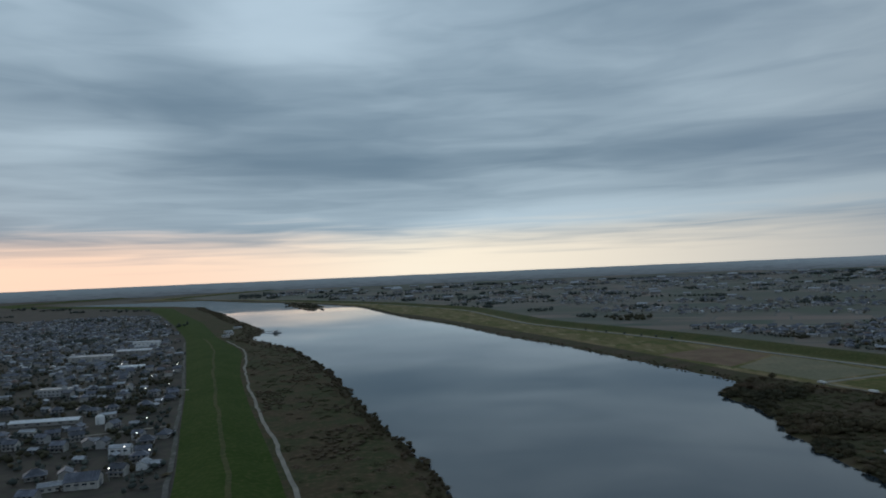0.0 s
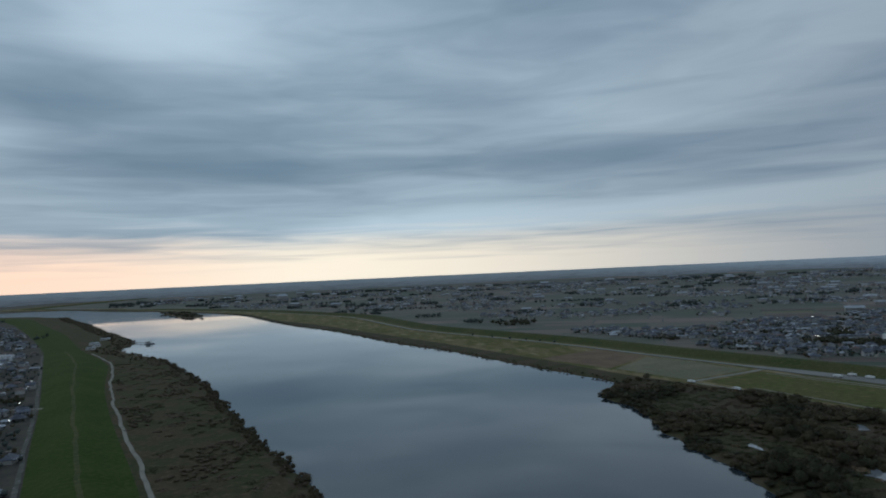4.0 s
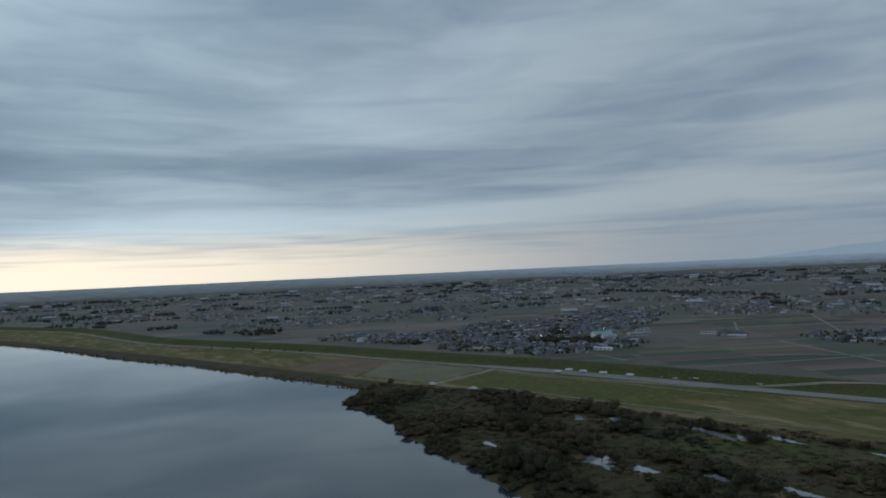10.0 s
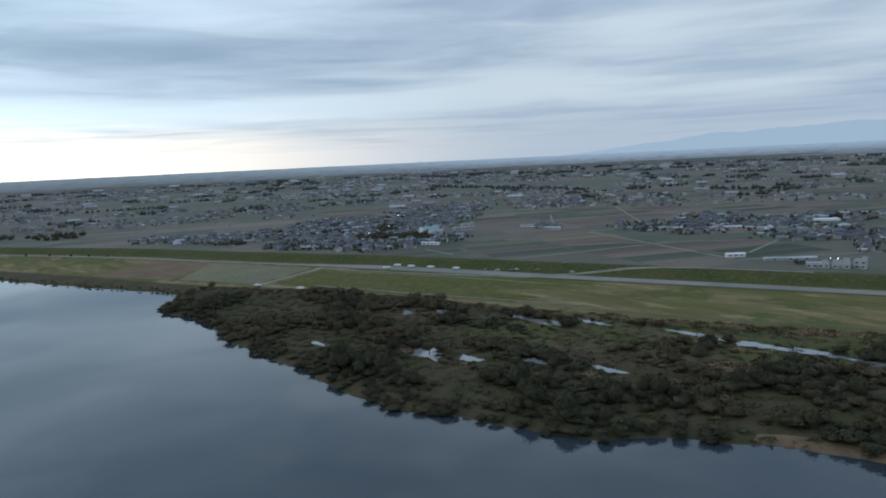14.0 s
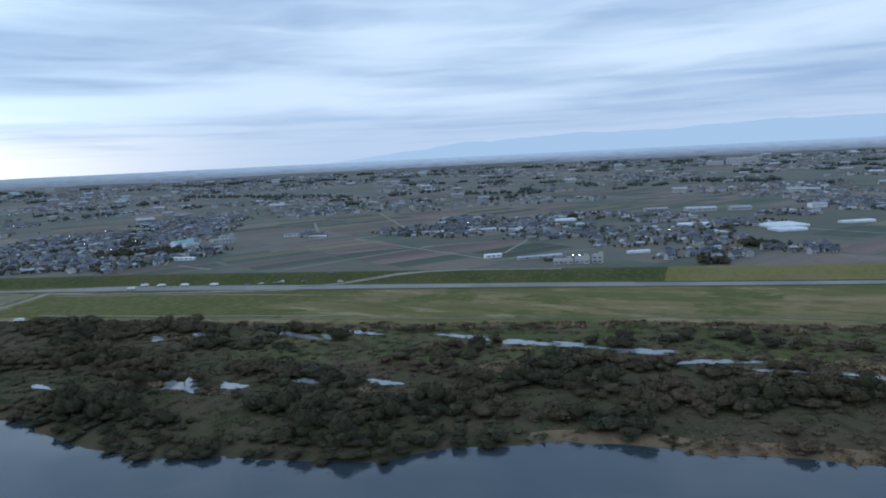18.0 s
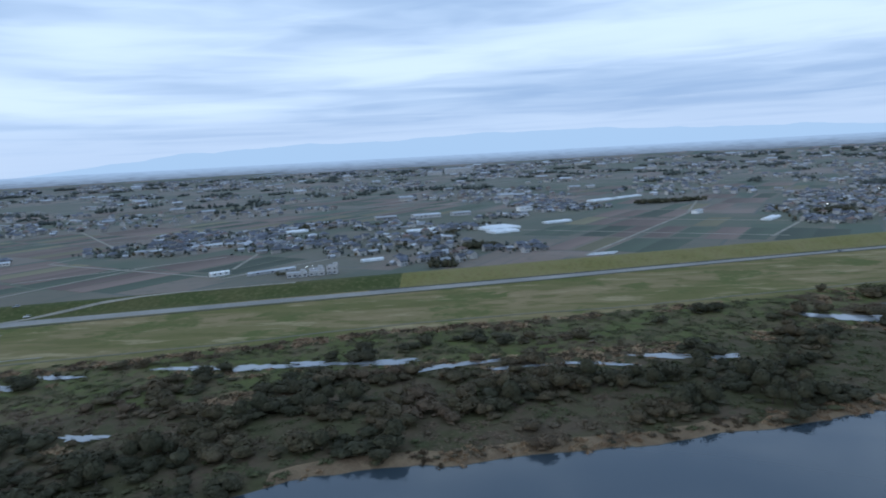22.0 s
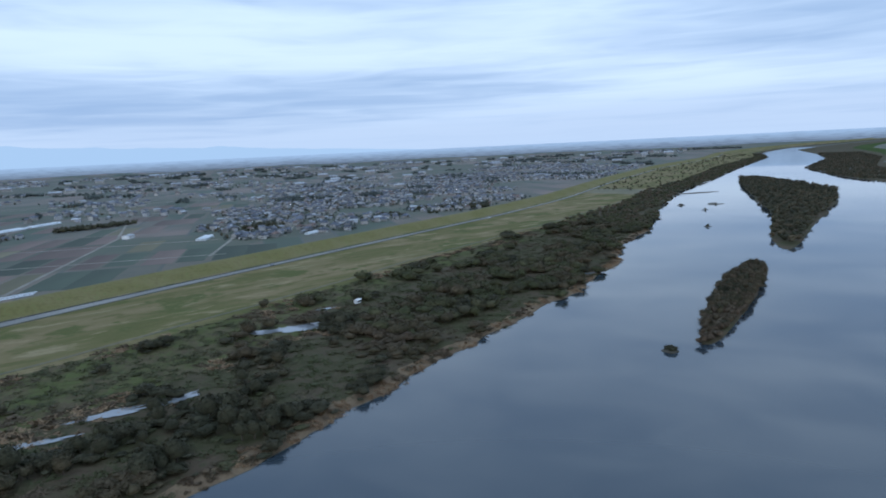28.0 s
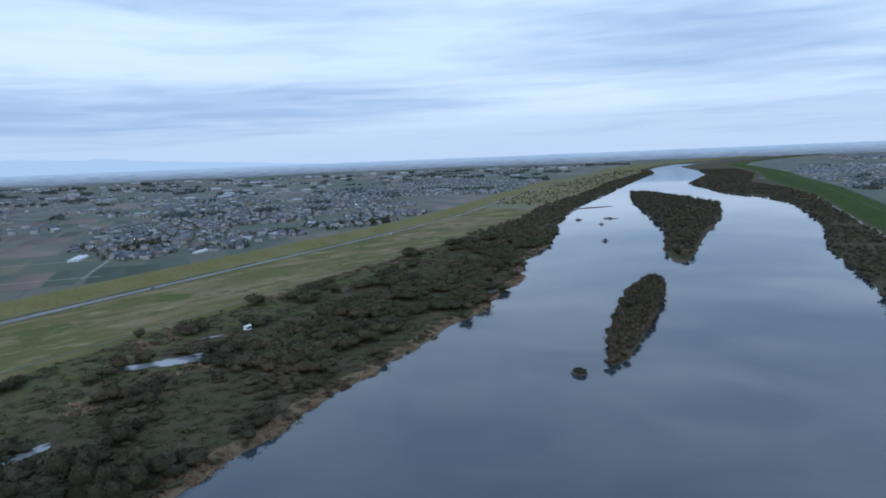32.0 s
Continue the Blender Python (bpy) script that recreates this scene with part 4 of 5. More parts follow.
def island(ring, height, label, mat, grow=1.0):
    """Low land with a sloping shore; the outline is rounded and made uneven."""
    p = np.array(ring, float)
    c = p.mean(0)
    for _ in range(3):
        p = np.stack([p * 0.75 + np.roll(p, -1, 0) * 0.25, p * 0.25 + np.roll(p, -1, 0) * 0.75], 1).reshape(-1, 2)
    d = p - c
    a = np.arctan2(d[:, 1], d[:, 0])
    p = c + d * (grow + 0.05 * np.sin(a * 9 + 1) + 0.04 * np.sin(a * 17))[:, None]
    n = len(p)
    levels = ((1.06, -0.5), (1.0, 0.15), (0.93, height * 0.7), (0.7, height), (0.0, height))
    v = np.concatenate([np.stack(lay(c[0] + (p[:, 0] - c[0]) * k, c[1] + (p[:, 1] - c[1]) * k, np.full(n, z)), -1) for k, z in levels])
    i = np.arange(n)
    f = np.concatenate([np.stack([j * n + i, j * n + (i + 1) % n, (j + 1) * n + (i + 1) % n, (j + 1) * n + i], -1) for j in range(len(levels) - 1)])
    return structure("island", one_mesh("island", [mat], (v, f), smooth=True), label, "island")


ISLE_NEAR = [(246, -238), (257, -262), (272, -298), (291, -350), (312, -425), (312, -452), (302, -455), (281, -400), (262, -335), (250, -285), (242, -250)]
ISLE_FAR = [(323, -543), (352, -592), (372, -640), (420, -770), (470, -870), (640, -1195), (775, -1480), (740, -1500), (579, -1310), (480, -1185), (412, -955), (352, -685), (322, -570)]
ISLE_NORTH = [(-690, 2900), (-640, 3030), (-520, 2750), (-425, 2400), (-470, 2370), (-560, 2600)]
island(ISLE_NEAR, 1.2, "narrow wooded island in the river", M_WILD)
island(ISLE_FAR, 1.4, "large wedge-shaped wooded island in the river", M_WILD)
island(ISLE_NORTH, 1.4, "distant dark wooded island in the shining river", M_WILD)
for cx, cy, a, b, h in ((673, -1076, 46, 11, 32), (548, -892, 14, 5, 30), (526, -815, 5, 4, 0), (586, -864, 8, 5, 0), (443, -652, 5, 4, 0), (560, -905, 9, 4, 10)):
    s, c = math.sin(radians(h)), math.cos(radians(h))
    ring = [(cx + a * math.sin(t) * s + b * math.cos(t) * c, cy + a * math.sin(t) * c - b * math.cos(t) * s) for t in np.linspace(0, 5.6, 9)]
    island(ring, 0.5, "low mudbank in the shallow river", M_BED)
isle_wood, dark_wood = Wood(14, CROWNS), Wood(15, CROWNS_FAR)
for y in np.arange(-470, -230, 4.0):
    for x in np.arange(236, 322, 4.0):
        px, py = x + random.uniform(-2, 2), y + random.uniform(-2, 2)
        if inside(px, py, ISLE_NEAR):
            tip = py > -300 + random.uniform(-25, 25)
            isle_wood.add(px, py, random.uniform(5, 8), random.uniform(4.5, 8.0) * (0.75 if tip else 1.0), 2 if tip else random.choice((0, 0, 1, 2)), base=1.0)
for y in np.arange(-1510, -540, 9.0):
    for x in np.arange(315, 790, 9.0):
        px, py = x + random.uniform(-4, 4), y + random.uniform(-4, 4)
        if inside(px, py, ISLE_FAR):
            dark_wood.add(px, py, random.uniform(9, 13), random.uniform(7, 11), random.choice((0, 0, 1, 1, 1)), base=1.2)
for _ in range(260):
    px, py = random.uniform(-700, -420), random.uniform(2370, 3040)
    if inside(px, py, ISLE_NORTH):
        dark_wood.add(px, py, random.uniform(14, 20), random.uniform(9, 13), 1, base=1.0)
for cx, cy, w in ((443, -652, 6), (586, -864, 9), (526, -815, 6), (548, -892, 8)):
    dark_wood.add(cx, cy, w, 4, 1, base=0.2)
isle_wood.done("island_wood", "olive and rust-brown trees covering the narrow island", "trees")
dark_wood.done("island_wood", "dense dark green trees covering the islands", "trees")
islet = thing("islet", "small round bush-covered rock in the calm water", "islet")
islet.location = (252, -225, 0)
b = Bag()
v, f = BALL
b.put(v * (1 + 0.25 * np.sin(v @ np.array([[5.0], [7.0], [3.0]]))) * (4.0, 3.0, 0.9) + (0, 0, 0.05), f)
part("rock", b.mesh("rock", [M_BED], True), islet)
b = Bag()
for j in range(8):
    v, f, ways = CROWNS[j]
    b.put(v * (3.6, 3.4, 3.2) + (math.cos(j * 0.8) * 2.0, math.sin(j * 0.8) * 1.5, 0.3), f, 0, ways)
part("bush", b.mesh("bush", [M_LEAF_DARK]), islet)

scrub_near.done("riverside_scrub", "dense olive and brown willow scrub on the river banks", "scrub")
scrub_far.done("riverside_wood", "dark trees and bushes along the distant river banks", "trees")
low_growth.done("undergrowth", "low green and brown undergrowth between the willows", "undergrowth")
reeds.done("reeds", "dry brown reeds and low green growth by the water", "reeds")

# ---------------------------------------------------------------- woods and trees on the plain
plain_wood = Wood(16, CROWNS_DOT)


def grove(x0, y0, x1, y1, width, count, size=9.0, m=5):
    for _ in range(count):
        t, o = random.random(), random.uniform(-0.5, 0.5) * width
        l = math.hypot(x1 - x0, y1 - y0) or 1
        x, y = x0 + (x1 - x0) * t - (y1 - y0) / l * o, y0 + (y1 - y0) * t + (x1 - x0) / l * o
        # groves past 1450 m take the haze-tinted leaves
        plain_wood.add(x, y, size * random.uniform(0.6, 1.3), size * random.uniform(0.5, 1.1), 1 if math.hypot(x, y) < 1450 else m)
        if abs(x) < 1500 and abs(y) < 1500:
            placed.append((x, y, size * 0.6))


for g in ((1200, -196, 1236, -314, 24, 110, 12), (1308, -822, 1270, -842, 30, 40, 17), (932, -655, 890, -712, 16, 40, 10), (866, -706, 852, -742, 20, 36, 13), (1060, 330, 1090, 300, 22, 20, 10), (1010, -330, 1020, -350, 12, 10, 10), (612, 786, 634, 700, 26, 90, 12), (700, 860, 680, 830, 26, 30, 11), (610, 800, 590, 770, 20, 20, 9), (730, 870, 720, 900, 24, 24, 9), (2050, 261, 1945, 35, 90, 60, 20),
          (1906, 2006, 1772, 1529, 60, 70, 18), (1772, 1529, 1668, 1158, 50, 60, 17), (1690, 800, 1702, 598, 40, 40, 16), (250, 1760, 240, 1700, 60, 26, 14), (400, 1380, 350, 1310, 60, 44, 13),
          (300, 1496, 346, 1380, 50, 34, 12), (105, 2020, 115, 1960, 50, 20, 14), (600, 2520, 640, 2480, 60, 20, 18), (480, 2690, 520, 2640, 60, 18, 18), (935, -370, 965, -415, 42, 50, 10),
          (905, -345, 925, -350, 20, 8, 9), (880, -575, 930, -590, 30, 14, 9), (1350, -680, 1420, -700, 60, 26, 15), (1180, -905, 1240, -930, 50, 22, 13), (860, -640, 850, -620, 20, 8, 8),
          (762, 82, 764, 46, 26, 40, 11), (650, 110, 652, 84, 16, 26, 11), (800, 150, 812, 140, 14, 12, 8), (1035, 210, 1045, 200, 16, 12, 10), (900, 100, 915, 92, 14, 10, 8), (690, 130, 700, 110, 16, 8, 7), (980, 60, 990, 50, 12, 6, 9), (640, 240, 645, 238, 8, 4, 6), (-345, 618, -282, 622, 26, 56, 8), (-240, 470, -230, 500, 12, 14, 6), (-260, 440, -300, 430, 20, 22, 8), (-245, 560, -265, 590, 14, 14, 7), (-380, 600, -350, 640, 24, 24, 8), (-420, 520, -330, 500, 30, 34, 8), (-300, 760, -340, 720, 24, 26, 8), (-463, 744, -440, 750, 24, 14, 9),
          (-946, 1522, -880, 1540, 60, 40, 12), (-338, 564, -330, 560, 12, 6, 7), (-310, 690, -290, 640, 12, 12, 6), (500, 840, 520, 820, 30, 14, 8), (460, 930, 480, 905, 30, 18, 8), (560, 1000, 590, 980, 30, 16, 9),
          (820, 1000, 870, 980, 40, 18, 10), (560, 690, 570, 680, 16, 8, 7), (620, 900, 640, 900, 30, 14, 9), (269, -1600, 420, -2250, 60, 50, 15), (300, -1560, 330, -1640, 40, 24, 13)):
    grove(*g)
r = np.random.RandomState(31)
for _ in range(44):  # tall garden trees and small woods in the town
    y = r.uniform(370, 1250)
    x = float(INNER_W(y)) - r.uniform(25, 380)
    grove(x, y, x + r.uniform(-22, 22), y + r.uniform(-8, 8), 9, r.randint(4, 12), r.uniform(6, 9))
for x, y in ((262, 1083), (296, 1008), (323, 954), (241, 1138), (281, 1045), (309, 980)):
    plain_wood.add(x - 6, y, 6.5, 6.5, 5)
r = np.random.RandomState(5)
for _ in range(420):  # scattered copses far out on the plain
    a, d = r.uniform(-0.3, 2.9), r.uniform(1500, 5600)
    x, y = math.sin(a) * d, math.cos(a) * d
    if x < float(ROAD_E(y)) + 120:
        continue
    h = r.uniform(0, 3.14)
    l = r.uniform(30, 160) * (1 + d / 6000)
    grove(x, y, x + math.cos(h) * l, y + math.sin(h) * l * 0.5, 30, int(l / 9) + 3, r.uniform(10, 14) * (1 + d / 7000))
for _ in range(60):
    d, a = r.uniform(1300, 5600), r.uniform(-1.0, -0.35)
    x, y = math.sin(a) * d, math.cos(a) * d
    if x > float(INNER_W(y)) - 60 or y < 900:
        continue
    grove(x, y, x + r.uniform(40, 160), y + r.uniform(-20, 20), 30, 14, r.uniform(10, 14) * (1 + d / 7000))
for _ in range(420):  # park trees on the wide meadow downstream
    y = -r.uniform(1080, 3300)
    x = float(EDGE_E(y)) + r.uniform(0.1, 1.0) * (float(ROAD_E(y)) - float(EDGE_E(y)))
    plain_wood.add(x, y, r.uniform(5, 9), r.uniform(4, 7), 0 if r.rand() < 0.6 else 1)
plain_wood.done("plain_wood", "dark groves and hedgerow trees scattered over the farmland", "trees")


# ---------------------------------------------------------------- houses
def gable(w, d, h, rise, over=0.55, thick=0.22):
    """Walls with gable ends, and the two slopes of a roof with eaves, as shapes of their own."""
    x, y = w / 2, d / 2
    wall = ([(-x, -y, -0.5), (x, -y, -0.5), (x, y, -0.5), (-x, y, -0.5), (-x, -y, h), (x, -y, h), (x, y, h), (-x, y, h), (-x, 0, h + rise), (x, 0, h + rise)],
            [(0, 1, 5, 4), (2, 3, 7, 6)], [(1, 2, 6), (1, 6, 5), (5, 6, 9), (3, 0, 4), (3, 4, 7), (7, 4, 8)])
    k = over * rise / y
    rv = []
    for dz in (0.0, thick):
        for sx in (-1, 1):
            rv += [(sx * (x + over), -y - over, h - k + dz), (sx * (x + over), 0, h + rise + dz), (sx * (x + over), y + over, h - k + dz)]
    rf = [(0, 1, 4, 3), (1, 2, 5, 4), (6, 9, 10, 7), (7, 10, 11, 8), (0, 3, 9, 6), (2, 8, 11, 5), (0, 6, 7, 1), (1, 7, 8, 2), (3, 4, 10, 9), (4, 5, 11, 10)]
    return wall, (rv, rf)


def hip(w, d, h, rise, over=0.7):
    x, y = w / 2, d / 2
    wall = box(-x, x, -y, y, -0.5, h)
    k = over * rise / y
    ridge = max(x - y, 0.3)
    rv = [(-x - over, -y - over, h - k), (x + over, -y - over, h - k), (x + over, y + over, h - k), (-x - over, y + over, h - k), (-ridge, 0, h + rise), (ridge, 0, h + rise)]
    rv = rv + [(a, b, c + 0.25) for a, b, c in rv]
    rf = [(6, 7, 11, 10), (8, 9, 10, 11), (0, 1, 7, 6), (1, 2, 8, 7), (2, 3, 9, 8), (3, 0, 6, 9), (0, 3, 2, 1)]
    tri = [(7, 8, 11), (9, 6, 10)]
    return wall, (rv, rf, tri)


def shape_mesh(name, mat, s):
    b = Bag()
    v = s[0]
    b.put(v, s[1])
    if len(s) > 2:
        b.put(v, s[2])
    return b.mesh(name, [mat])


def house_proto(name, w, d, h, rise, roof, walls, label, kind="gable", porch=False, group="houses in the village"):
    ob = thing(name, label, "house", group)
    wall, top = (gable if kind == "gable" else hip)(w, d, h, rise)
    part("wall", shape_mesh("wall", walls, wall), ob)
    cover = part("roof", shape_mesh("roof", roof, top), ob)
    part("ridge", one_mesh("ridge", [roof], box(-(w / 2 if kind == "gable" else max(w / 2 - d / 2, 0.3)), (w / 2 if kind == "gable" else max(w / 2 - d / 2, 0.3)), -0.22, 0.22, h + rise + 0.1, h + rise + 0.5)), cover)
    pane = one_mesh("window", [M_GLASS], box(-0.7, 0.7, -0.06, 0.06, -0.5, 0.5))
    for sy in (-1, 1):
        for i in range(3 if w > 9 else 2):
            for z in ((1.4, 3.8) if h > 4.5 else (1.4,)):
                n = 3 if w > 9 else 2
                wd = part("window", pane, ob)
                wd.location = ((i - (n - 1) / 2) * w / (n + 0.4), sy * (d / 2 + 0.03), z)
    door = part("door", one_mesh("door", [M_BARK], box(-0.5, 0.5, -0.07, 0.07, 0, 2.05)), ob)
    door.location = (w / 2 - 1.2, -d / 2 - 0.03, 0.0)
    if porch:
        part("porch_roof", one_mesh("porch_roof", [roof], box(-w / 2 - 0.6, w / 2 + 0.6, -d / 2 - 2.0, -d / 2 + 0.2, 2.7, 2.95)), ob)
    return ob


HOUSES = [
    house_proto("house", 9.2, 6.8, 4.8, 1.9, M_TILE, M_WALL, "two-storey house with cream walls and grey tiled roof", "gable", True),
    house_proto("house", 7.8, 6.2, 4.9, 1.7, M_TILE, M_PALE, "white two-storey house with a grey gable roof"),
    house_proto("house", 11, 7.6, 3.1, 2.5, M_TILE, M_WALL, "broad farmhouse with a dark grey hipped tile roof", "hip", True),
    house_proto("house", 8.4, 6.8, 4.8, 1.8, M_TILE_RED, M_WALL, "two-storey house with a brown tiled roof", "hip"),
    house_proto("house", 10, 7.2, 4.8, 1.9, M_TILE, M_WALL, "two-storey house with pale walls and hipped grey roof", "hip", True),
    house_proto("shed", 6.5, 4.2, 2.6, 1.0, M_SHEET, M_STEEL, "low shed with a pale sheet-metal roof", "gable", False, "sheds in the village"),
    house_proto("shed", 11.5, 5.8, 3.2, 1.2, M_SHEET, M_WALL, "long farm shed with a pale sheet roof", "gable", False, "sheds in the village"),
]
for ob in HOUSES[5:]:
    ob["category"] = "shed"
house_used = [0] * len(HOUSES)
OUTLINES = [(9.2, 6.8, 4.8, 1.9, 0), (7.8, 6.2, 4.9, 1.7, 0), (11, 7.6, 3.1, 2.5, 1), (8.4, 6.8, 4.8, 1.8, 1), (10, 7.2, 4.8, 1.9, 1), (6.5, 4.2, 2.6, 1.0, 0), (11.5, 5.8, 3.2, 1.2, 0)]
ROOF_OF, WALL_OF = (0, 0, 0, 1, 0, 2, 2), (3, 4, 3, 3, 3, 5, 3)
SHAPES = [(gable if o[4] == 0 else hip)(*o[:4]) for o in OUTLINES]
far_houses = Bag()


def drop_house(kind, x, y, turn, near, scale=1.0):
    bx, by, bz = on_land(x, y)
    if near:
        m = pose(bx, by, bz, 0, 0, turn)
        if house_used[kind] == 0:
            HOUSES[kind].matrix_basis = m
        else:
            copy_thing(HOUSES[kind], m)
        house_used[kind] += 1
        return
    c, s = math.cos(radians(turn)) * scale, math.sin(radians(turn)) * scale
    wall, top = SHAPES[kind]
    for shape, m in ((wall, WALL_OF[kind]), (top, ROOF_OF[kind])):
        v = np.array(shape[0], float)
        v = np.stack([v[:, 0] * c - v[:, 1] * s + bx, v[:, 0] * s + v[:, 1] * c + by, v[:, 2] * scale + bz], -1)
        far_houses.put(v, shape[1], m)
        if len(shape) > 2:
            far_houses.put(v, shape[2], m)


yard_trees = Wood(17, CROWNS_DOT)


def village(cx, cy, radius, turn, pitch=15.0, fill=0.72, near=False, trees=0.30, scale=1.0, loose=6.0):
    """Houses in short rows inside a circle, with garden trees between them."""
    n = int(radius / pitch) + 1
    c, s = math.cos(radians(turn)), math.sin(radians(turn))
    for i in range(-n, n + 1):
        for j in range(-n, n + 1):
            u, w = i * pitch + random.uniform(-0.3, 0.3) * pitch, j * pitch + random.uniform(-0.3, 0.3) * pitch
            if math.hypot(u, w) > radius * random.uniform(0.85, 1.08):
                continue
            x, y = cx + u * c - w * s, cy + u * s + w * c
            if float(INNER_W(y)) - 10 < x < float(ROAD_E(y)) + 82:
                continue
            if placed.hit(x, y):
                continue
            if random.random() < fill:
                kind = random.choices(range(7), (5, 4, 4, 2, 4, 6, 4))[0]
                drop_house(kind, x, y, turn + random.choice((0, 0, 90)) + random.uniform(-loose, loose), near, scale)
                placed.append((x, y, pitch * 0.62))
            for _ in range(int(trees + random.random())):
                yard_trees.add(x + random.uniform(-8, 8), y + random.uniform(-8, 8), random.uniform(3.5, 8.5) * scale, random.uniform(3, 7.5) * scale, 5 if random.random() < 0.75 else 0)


# -- single larger buildings ------------------------------------------------------------------------------------------
def hall(x, y, turn, w, d, h, rise, roof, walls, label, category="warehouse", name="warehouse", windows=6):
    ob = thing(name, label, category)
    ob.matrix_basis = pose(*on_land(x, y), 0, 0, turn)
    wall, top = gable(w, d, h, rise, 0.4, 0.25)
    part("wall", shape_mesh("wall", walls, wall), ob)
    cover = part("roof", shape_mesh("roof", roof, top), ob)
    seam = one_mesh("roof_seam", [roof], box(-0.06, 0.06, -math.hypot(d / 2, rise), 0, 0, 0.09))
    for i in range(9):
        for sy in (-1, 1):
            q = part("roof_seam", seam, cover)
            q.matrix_basis = pose((i - 4) * w / 9.5, 0, h + rise + 0.26, 0, 0, 0 if sy > 0 else 180) @ pose(0, 0, 0, math.degrees(math.atan2(rise, d / 2)), 0, 0)
    pane = one_mesh("window", [M_GLASS], box(-1.1, 1.1, -0.06, 0.06, -0.5, 0.5))
    for i in range(windows):
        for sy in (-1, 1):
            q = part("window", pane, ob)
            q.location = ((i - (windows - 1) / 2) * w / (windows + 0.3), sy * (d / 2 + 0.03), h * 0.62)
    shutter = part("shutter_door", one_mesh("shutter_door", [M_STEEL], box(-0.06, 0.06, -d * 0.2, d * 0.2, 0, h * 0.75)), ob)
    shutter.location = (w / 2 + 0.03, 0, 0)
    placed.append((x, y, max(w, d) * 0.55))
    return ob


def block(x, y, turn, w, d, storeys, label, name="apartment_block", category="building"):
    """A flat-roofed building with a window band on each floor and a parapet."""
    ob = thing(name, label, category)
    ob.matrix_basis = pose(*on_land(x, y), 0, 0, turn)
    h = storeys * 3.3 + 0.4
    part("wall", one_mesh("wall", [M_PALE], box(-w / 2, w / 2, -d / 2, d / 2, -0.5, h)), ob)
    roof = part("roof", one_mesh("roof", [M_SHEET], box(-w / 2 + 0.3, w / 2 - 0.3, -d / 2 + 0.3, d / 2 - 0.3, h, h + 0.12)), ob)
    rim = one_mesh("parapet", [M_PALE], box(-w / 2, w / 2, -0.15, 0.15, 0, 0.7))
    for sy in (-1, 1):
        part("parapet", rim, ob).location = (0, sy * (d / 2 - 0.15), h + 0.004)
    part("stair_head", one_mesh("stair_head", [M_PALE], box(-2, 2, -1.6, 1.6, 0, 2.4)), roof).location = (w * 0.3, 0, h + 0.12)
    pane = one_mesh("window", [M_GLASS], box(-0.9, 0.9, -0.07, 0.07, -0.55, 0.55))
    n = max(2, int(w / 4))
    for s in range(storeys):
        for i in range(n):
            for sy in (-1, 1):
                part("window", pane, ob).location = ((i - (n - 1) / 2) * w / n, sy * (d / 2 + 0.03), s * 3.3 + 1.8)
    part("door", one_mesh("door", [M_STEEL], box(-1, 1, -0.08, 0.08, 0, 2.2)), ob).location = (0, -d / 2 - 0.11, 0)
    placed.append((x, y, max(w, d) * 0.55))
    return ob


def greenhouse(x, y, turn, length, bays, width=6.0, height=3.0):
    """Plastic tunnels side by side."""
    ob = thing("greenhouse", "long arched greenhouse of pale plastic film in the fields", "greenhouse", "greenhouses in the fields")
    ob.matrix_basis = pose(*on_land(x, y), 0, 0, turn)
    t = np.linspace(0, math.pi, 9)
    n = len(t)
    for i in range(bays):
        o = (i - (bays - 1) / 2) * width
        v = [(sx * length / 2, o - math.cos(a) * width / 2 * 0.97, 1.2 * min(1, math.sin(a) * 4) + (height - 1.2) * math.sin(a)) for sx in (-1, 1) for a in t]
        part("tunnel", one_mesh("tunnel", [M_FILM], (v, [(j, j + 1, n + j + 1, n + j) for j in range(n - 1)]), ([v[j] for j in range(n)] + [(-length / 2, o, 0)], [(j, j + 1, n) for j in range(n - 1)]),
                                ([v[n + j] for j in range(n)] + [(length / 2, o, 0)], [(j, j + 1, n) for j in range(n - 1)])), ob)
    placed.append((x, y, max(length, bays * width) * 0.5))
    return ob


# town on the west bank
hall(-487, 1067, 8, 52, 20, 7, 2.0, M_SHEET, M_WALL, "long warehouse with a pale metal roof in the town")
hall(-520, 1000, 8, 60, 20, 7, 2.0, M_SHEET, M_WALL, "pale grey factory hall among dark houses")
hall(-525, 1195, 6, 44, 14, 9, 1.2, M_SHEET, M_WHITE, "white hall with a flat pale roof in the town")
block(-398, 690, 5, 32, 14, 2, "white two-storey office building in the town", "office_building")
hall(-322, 545, 8, 52, 9, 3.2, 1.6, M_FILM, M_WALL, "long low shed with a translucent pale roof", "shed", "farm_shed")
hall(-200, 372, 12, 17, 11, 4.5, 3.6, M_TILE, M_WALL, "large farmhouse with a grey tiled gable roof", "house", "farmhouse", 4)
hall(-182, 405, 100, 10, 6, 3.6, 1.6, M_SHEET, M_WHITE, "small white storehouse beside the farmhouse", "shed", "storehouse", 2)
hall(-212, 440, 5, 13, 7, 5, 1.4, M_SHEET, M_WHITE, "pale two-storey house with a sheet roof", "house", "house", 3)
tank = thing("water_tank", "round white storage tank between the houses", "tank")
tank.matrix_basis = pose(*on_land(-276, 540), 0, 0, 0)
b = Bag()
v = [(math.cos(a) * q, math.sin(a) * q, z) for q, z in ((3.4, -0.3), (3.4, 5.0), (3.1, 6.0), (2.2, 7.0), (0.1, 7.4)) for a in np.linspace(0, 6.2832, 21)[:-1]]
